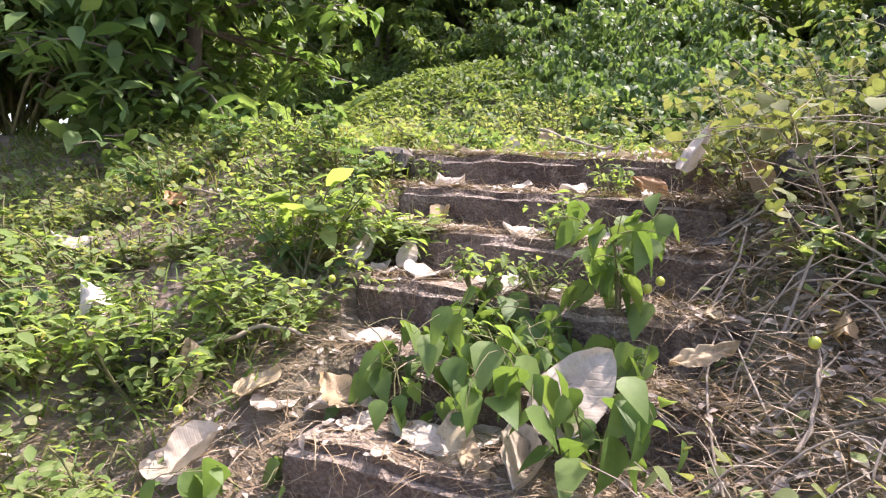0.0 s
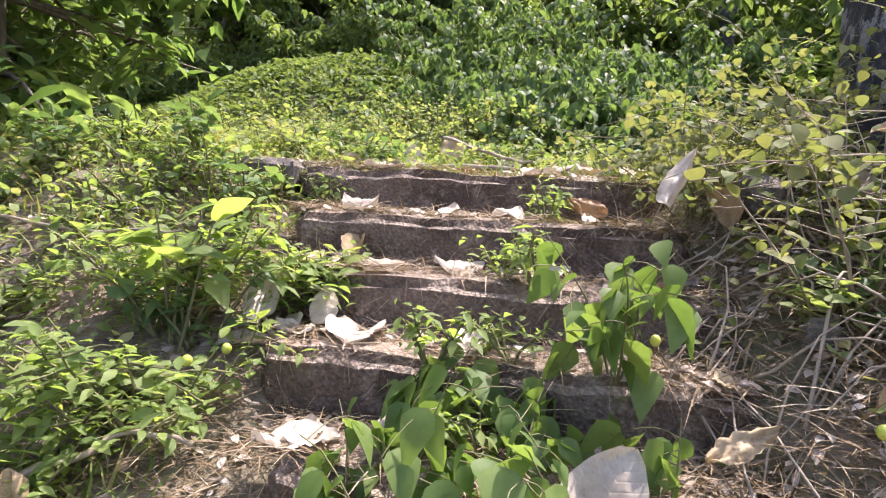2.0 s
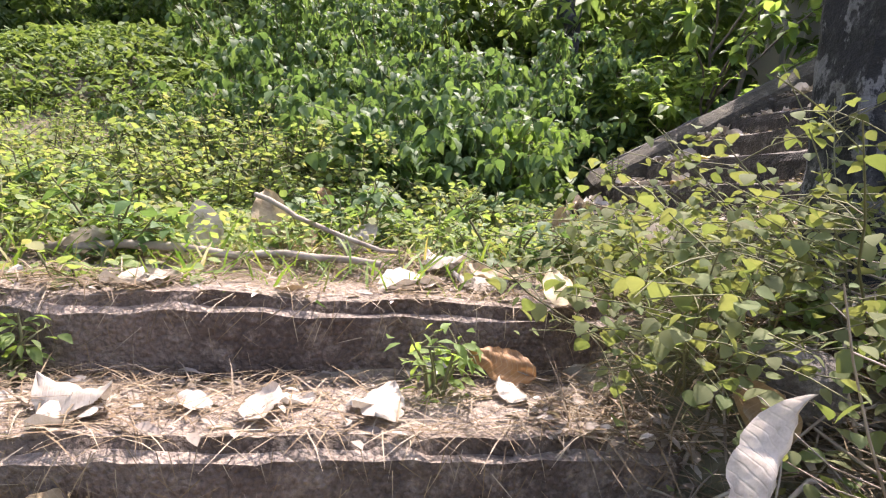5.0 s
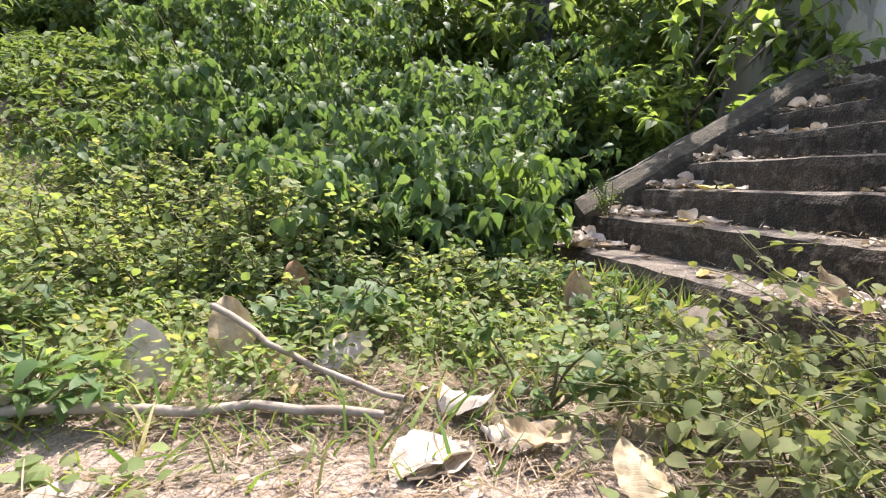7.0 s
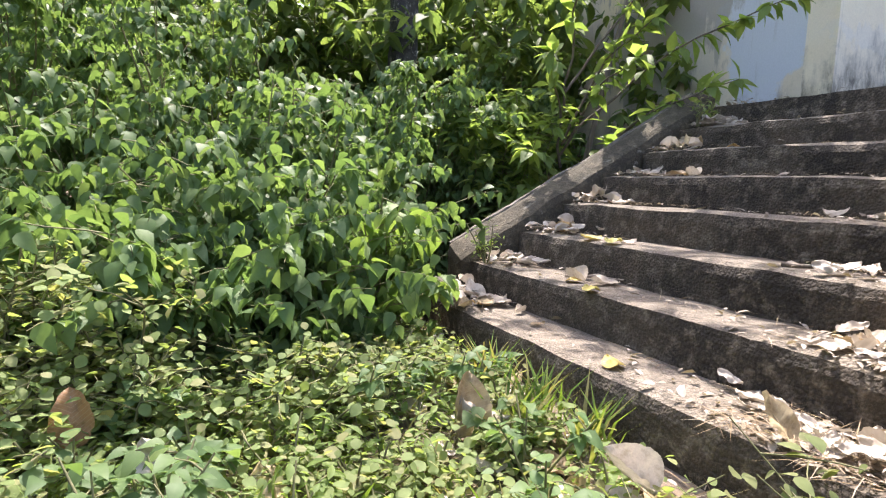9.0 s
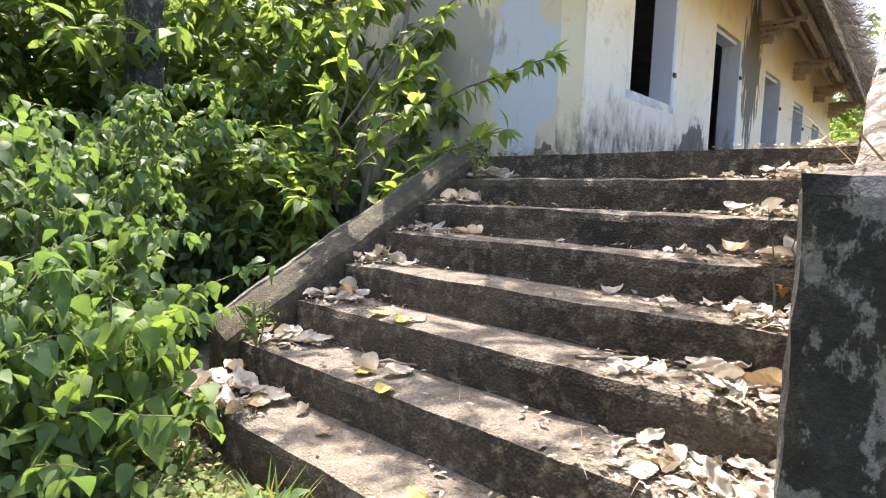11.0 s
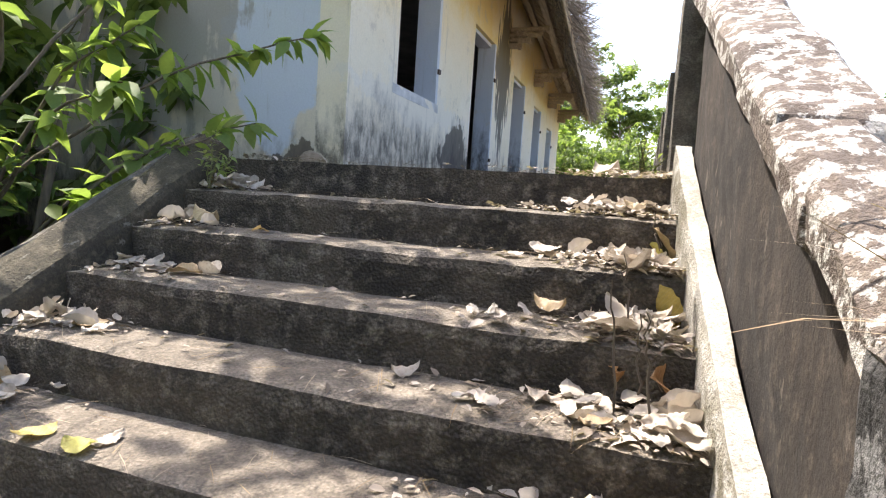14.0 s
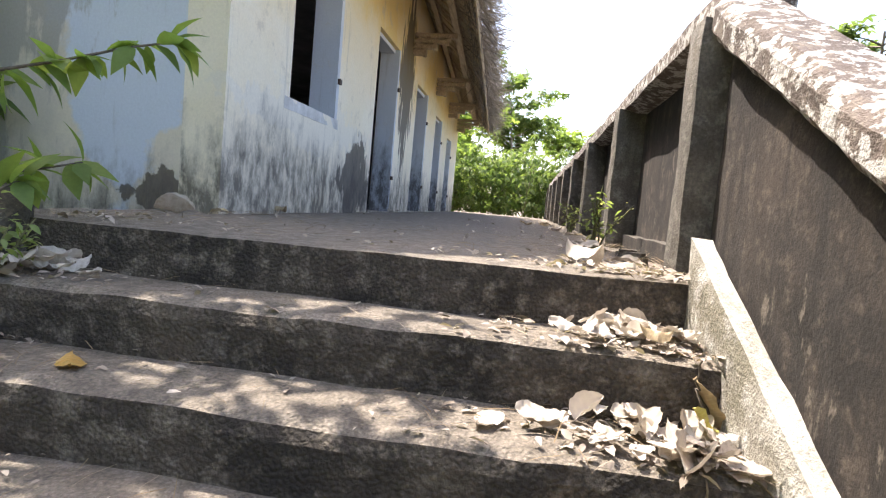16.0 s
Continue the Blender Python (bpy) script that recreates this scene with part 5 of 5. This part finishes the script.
tagged(mesh_object("leaf_litter", np.concatenate(V), np.concatenate(F), DRY_PALE, True), "drifts of smaller bleached leaves along the stair sides", "litter", kind="stuff")
for n in range(18):
    x = r4.uniform(3.05, 9.5)
    y = 3.12 + abs(r4.gauss(0, 0.2)) if n < 12 else 5.5 - abs(r4.gauss(0, 0.06))
    dry_leaf(x, y, r4.uniform(0.08, 0.2), r4.choice(("pale", "tan")))

# ---- sticks, stones, fruit, small plants ----


def stick(points, r0, r1, label, mat=TWIG):
    rg = np.random.default_rng(int(abs(points[0][0]) * 1000))
    pts = np.array(points, float)
    t = np.linspace(0, 1, 10)
    line = np.stack([np.interp(t, np.linspace(0, 1, len(pts)), pts[:, q]) for q in range(3)], 1) + rg.normal(0, 0.006, (10, 3))
    v, f = tubes([(line, r0, r1)], 7)
    return tagged(mesh_object("stick", v, f, mat, True), label, "stick", "fallen sticks")


stick(((-1.85, 3.16, 1.765), (-1.58, 3.13, 1.785), (-1.1, 3.1, 1.785), (-0.8, 3.03, 1.77)), 0.016, 0.011, "pale fallen branch lying on the ground")
stick(((-1.25, 3.42, 1.96), (-0.99, 3.17, 1.86), (-0.75, 3.02, 1.81)), 0.01, 0.007, "dry stick leaning over the fallen branch")
stick(((1.08, 4.75, 2.16), (1.2, 4.6, 2.165), (1.26, 4.5, 2.17)), 0.009, 0.005, "short crooked dry twig on a step")
stick(((1.35, 3.75, 2.35), (1.48, 3.55, 2.36), (1.5, 3.45, 2.35)), 0.01, 0.006, "short crooked dark twig on a step", BARK)
stick(((-1.75, 1.2, 0.95), (-1.6, 1.35, 1.02), (-1.42, 1.32, 1.03)), 0.009, 0.006, "grey dead root beside the steps")
stick(((-2.6, 1.95, 1.45), (-2.1, 1.85, 1.42), (-1.75, 1.8, 1.45)), 0.006, 0.003, "thin dark twig stretched over the bank")
r5 = random.Random(31)
for n in range(90):
    x, y = r5.uniform(-0.6, 1.0), r5.uniform(0.3, 2.5)
    a, ln = r5.uniform(0, 3.1), r5.uniform(0.12, 0.35)
    z0 = float(land(x, y)) + r5.uniform(0.01, 0.08)
    x2, y2 = x + ln * math.cos(a), y + ln * math.sin(a)
    stick(((x, y, z0), ((x + x2) / 2, (y + y2) / 2, (z0 + float(land(x2, y2))) / 2 + 0.05), (x2, y2, float(land(x2, y2)) + 0.01)), r5.uniform(0.002, 0.006), 0.0015, "thin dry twig in the litter beside the steps")


# dead vine stems matted over the soil beside the lower steps
rg = np.random.default_rng(205)
paths = []
for n in range(190):
    x, y = rg.uniform(-0.5, 1.0), rg.uniform(0.45, 2.4)
    a, ln = rg.uniform(0, 2 * np.pi), rg.uniform(0.2, 0.75)
    t = np.linspace(0, 1, 8)
    bend = rg.normal(0, 0.8)
    px, py = x + ln * t * np.cos(a + bend * t), y + ln * t * np.sin(a + bend * t)
    paths.append((np.stack([px, py, land(px, py) + 0.012 + np.sin(np.pi * t) * rg.uniform(0.01, 0.16) + rg.normal(0, 0.006, 8)], 1), rg.uniform(0.002, 0.0055), 0.0015))
v, f = tubes(paths, 5)
tagged(mesh_object("dead_vines", v, f, TWIG, True), "matted dead vine stems over the soil beside the steps", "dead vines", kind="stuff")


def stone(x, y, sx, sy, sz, seed, label, z=None, turn=0.0):
    h = surface(x, y) if z is None else z
    bm = worn_block((-sx / 2, -sy / 2, -0.03), (sx / 2, sy / 2, sz), min(sx, sz) / 3, 0.012, 0.02, seed)
    ob = part("stone", bm, ROCK, None)
    ob.matrix_basis = Matrix.Translation((x, y, h)) @ Matrix.Rotation(turn, 4, "Z")
    return tagged(ob, label, "stone", "loose rubble")


for n, (x, y, a, b, c) in enumerate(((-0.25, 2.05, 0.11, 0.08, 0.06), (0.0, 1.72, 0.1, 0.08, 0.06), (0.0, 2.25, 0.18, 0.14, 0.12), (-2.35, 4.9, 0.3, 0.22, 0.16), (-1.95, 2.72, 0.36, 0.25, 0.1), (3.6, 3.12, 0.12, 0.08, 0.05), (3.9, 3.1, 0.1, 0.07, 0.04), (-2.0, 1.25, 0.22, 0.15, 0.12))):
    stone(x, y, a, b, c, 3.1 * n, "broken lump of old concrete in the litter", None, n * 0.8)
stone(3.16, 2.92, 0.12, 0.09, 0.025, 7.7, "loose broken piece on the parapet corner", 4.3)

for i, (x, y, h, r, n, s) in enumerate(((-1.0, 1.2, 0.36, 0.12, 4, 0.09), (-0.48, 1.25, 0.36, 0.12, 5, 0.09), (-0.95, 1.42, 0.26, 0.12, 4, 0.09), (-0.72, 1.36, 0.2, 0.14, 4, 0.09), (-1.3, 0.98, 0.12, 0.12, 3, 0.08), (-0.5, 1.64, 0.36, 0.1, 4, 0.09), (-0.5, 0.98, 0.16, 0.14, 3, 0.08))):
    shrub("vine", (x, y, surface(x, y)), h * 1.0, r * 1.6, n, 4, 3, s * 1.15, HEART, HEART_LEAF, "sprawling vine with bright heart-shaped leaves", "vine", "heart-leaved vines", seed=400 + i, twig_len=0.17, down=0.9, sag=0.09, first=0.25, thick=0.5)
for i, (x, y, h) in enumerate(((-0.8, 2.12, 0.12), (-0.95, 1.62, 0.14), (-0.7, 1.95, 0.16), (-0.75, 1.7, 0.14), (-0.68, 2.5, 0.16), (-1.62, 2.62, 0.14), (-0.8, 1.45, 0.16), (0.95, 5.35, 0.22), (1.0, 5.45, 0.16), (2.62, 5.36, 0.22), (0.35, 4.95, 0.2), (0.45, 5.55, 0.25), (0.3, 5.35, 0.22), (0.5, 5.72, 0.3), (0.28, 5.15, 0.18), (0.62, 5.6, 0.2), (4.4, 3.2, 0.36), (6.5, 3.2, 0.3))):
    shrub("sprig", (x, y, surface(x, y)), h, 0.09, 5, 3, 4, 0.045, OVAL, BRIGHT_LEAF if i < 9 else YELLOW_LEAF, "small green sprig growing out of a step joint", "sprig", "sprigs on the steps", seed=430 + i, twig_len=0.08, down=0.1)
shrub("weed", (-1.72, 1.7, float(land(-1.72, 1.7))), 0.4, 0.14, 3, 2, 3, 0.13, OVAL, BRIGHT_LEAF, "tall weed with large broad green leaves beside the steps", "weed", seed=451, twig_len=0.1, down=-0.1)
for i, (x, y) in enumerate(((0.42, 4.0), (0.45, 3.75), (0.4, 4.35), (0.3, 3.9))):
    rg = np.random.default_rng(470 + i)
    n = 60
    a = rg.uniform(0, 2 * np.pi, n)
    F = np.stack([np.cos(a) * 0.5, np.sin(a) * 0.5, np.ones(n)], 1)
    U = np.stack([np.cos(a + 3.14), np.sin(a + 3.14), np.full(n, 0.4)], 1)
    P = np.array((x, y, float(land(x, y)))) + np.stack([rg.normal(0, 0.04, n), rg.normal(0, 0.04, n), np.zeros(n)], 1)
    v, f = leaves(P, F, U, rg.uniform(0.12, 0.3, n), BLADE)
    tagged(mesh_object("grass_tuft", v, f, GRASS_BLADE), "tuft of fresh grass at the foot of the stairs", "grass", "grass tufts")
FRUIT_MESH = bpy.data.meshes.new("fruit")
bm = bmesh.new()
bmesh.ops.create_uvsphere(bm, u_segments=12, v_segments=8, radius=0.0135)
for v in bm.verts:
    v.co.z *= 1.12
bm.to_mesh(FRUIT_MESH)
bm.free()
FRUIT_MESH.polygons.foreach_set("use_smooth", np.ones(len(FRUIT_MESH.polygons), bool))
FRUIT_MESH.materials.append(FRUIT)
for x, y, dz in ((-1.55, 1.5, 0.16), (-1.78, 1.35, 0.15), (-1.6, 1.02, 0.1), (-0.5, 1.75, 0.12), (-0.4, 1.68, 0.1), (-0.43, 1.62, 0.08), (-0.72, 1.3, 0.2), (-0.05, 1.35, 0.12), (-1.5, 1.6, 0.1), (0.98, 5.36, 0.12)):
    ob = new("fruit", FRUIT_MESH)
    ob.matrix_basis = Matrix.Translation((x, y, surface(x, y) + dz))
    tagged(ob, "small round yellow-green fruit hanging on the vine", "fruit", "vine fruits")
litter("flowers", 60, (-1.2, 0.2, 3.4, 4.8), 0.018, ROUND, PETAL, "tiny white flowers among the weeds", 29, "flowers", None, 0.6)
# dry roots and grass hanging along the eaves
rg = np.random.default_rng(91)
n = 5200
x = rg.uniform(6.5, END + 0.5, n)
P = np.stack(askew(x, EAVE_Y + rg.normal(0.02, 0.1, n), EAVE + 0.1 + rg.uniform(-0.08, 0.25, n)), 1)
F = np.stack([rg.normal(0, 0.7, n), rg.normal(-0.7, 0.5, n), rg.normal(0.0, 0.8, n)], 1)
v, f = leaves(P, F, rg.normal(0, 1, (n, 3)), rg.uniform(0.2, 0.6, n), NEEDLE)
tagged(mesh_object("dry_roof_grass", v, f, ROOT_HAIR), "tangle of dry grass and roots hanging from the roof edge", "dry grass", kind="stuff")

# rootlets and crumbs of soil hanging down the faces of the lower steps
rg = np.random.default_rng(113)
P, F = [], []
for q, (sy, sz) in enumerate(zip(STEP_Y, STEP_Z)):
    n = 130
    P.append(np.stack([rg.uniform(-1.05 - 0.115 * q, -0.2, n), sy - rg.uniform(0.012, 0.05, n), sz + 0.01 - rg.uniform(0, 1, n) ** 2 * 0.14], 1))
    F.append(np.stack([rg.normal(0, 0.6, n), rg.normal(-0.12, 0.12, n), rg.normal(-0.8, 0.35, n)], 1))
P, F = np.concatenate(P), np.concatenate(F)
v, f = leaves(P, F, np.tile((0.0, -1.0, 0.2), (len(P), 1)), rg.uniform(0.03, 0.1, len(P)), NEEDLE)
tagged(mesh_object("rootlets", v, f, STRAW), "dry rootlets and needles hanging over the edges of the lower steps", "litter", kind="stuff")

# stalks in the leaf piles, needles on the pier, stray leaves
for x, y, h in ((1.78, 3.2, 0.4), (1.86, 3.12, 0.3), (1.7, 3.1, 0.34), (2.1, 3.18, 0.26), (2.5, 3.1, 0.22)):
    z = surface(x, y)
    stick(((x, y, z), (x + 0.02, y + 0.02, z + h * 0.6), (x - 0.02, y + 0.03, z + h)), 0.0045, 0.002, "dry upright stalk standing in the leaf pile", BARK)
rg = np.random.default_rng(97)
n = 70
P = np.stack([rg.uniform(0.6, 1.15, n), rg.uniform(2.66, 2.86, n), np.zeros(n)], 1)
P[:, 2] = np.where(P[:, 0] < 0.95, 3.01, TOP + (P[:, 0] - EDGE) * RISE / GO + 0.885)
F = np.stack([rg.normal(0.2, 0.5, n), rg.normal(0, 1, n), rg.normal(0.05, 0.08, n)], 1)
v, f = leaves(P, F, np.tile((0.0, 0.0, 1.0), (n, 1)), rg.uniform(0.12, 0.3, n), NEEDLE)
tagged(mesh_object("needles", v, f, STRAW), "long dry pine needles caught on the pier", "litter", kind="stuff")
r6 = random.Random(52)
for n in range(40):
    x, y = (r6.uniform(-1.6, -0.2), r6.uniform(0.65, 2.9)) if n < 12 else (r6.uniform(-3.6, -1.7), r6.uniform(0.2, 2.8)) if n < 22 else (r6.uniform(-2.4, 0.4), r6.uniform(2.9, 4.4)) if n < 30 else (r6.uniform(-0.15, 1.0), r6.uniform(0.8, 2.4))
    dry_leaf(x, y, r6.uniform(0.07, 0.16), r6.choice(("pale", "tan", "tan")), r6.choice((0, 0, 0, 25)), lift=0.012)

# crumpled scrap of wrapper in the leaf drift
FOIL = grained("blue_foil", (0.08, 0.3, 0.62), (0.05, 0.16, 0.4), 20.0, (1, 1, 1), 0.3, 0.3)
V = [(0.016 * (i - 2) + 0.004 * math.sin(j * 3), 0.011 * (j - 1.5), 0.012 * abs(math.sin(i * 1.9 + j * 1.3))) for i in range(5) for j in range(4)]
V += [(x, y, z + 0.003) for x, y, z in V]
i = (np.arange(4)[:, None] * 4 + np.arange(3)[None]).ravel()
q = np.stack([i, i + 4, i + 5, i + 1], 1)
wrapper = mesh_object("wrapper", np.array(V), np.concatenate([q[:, ::-1], q + 20]), FOIL, True)
wrapper.matrix_basis = pose(2.15, 3.29, surface(2.15, 3.29) + 0.03, 10, 5, 30)
tagged(wrapper, "small crumpled blue foil wrapper in the leaf drift", "wrapper")
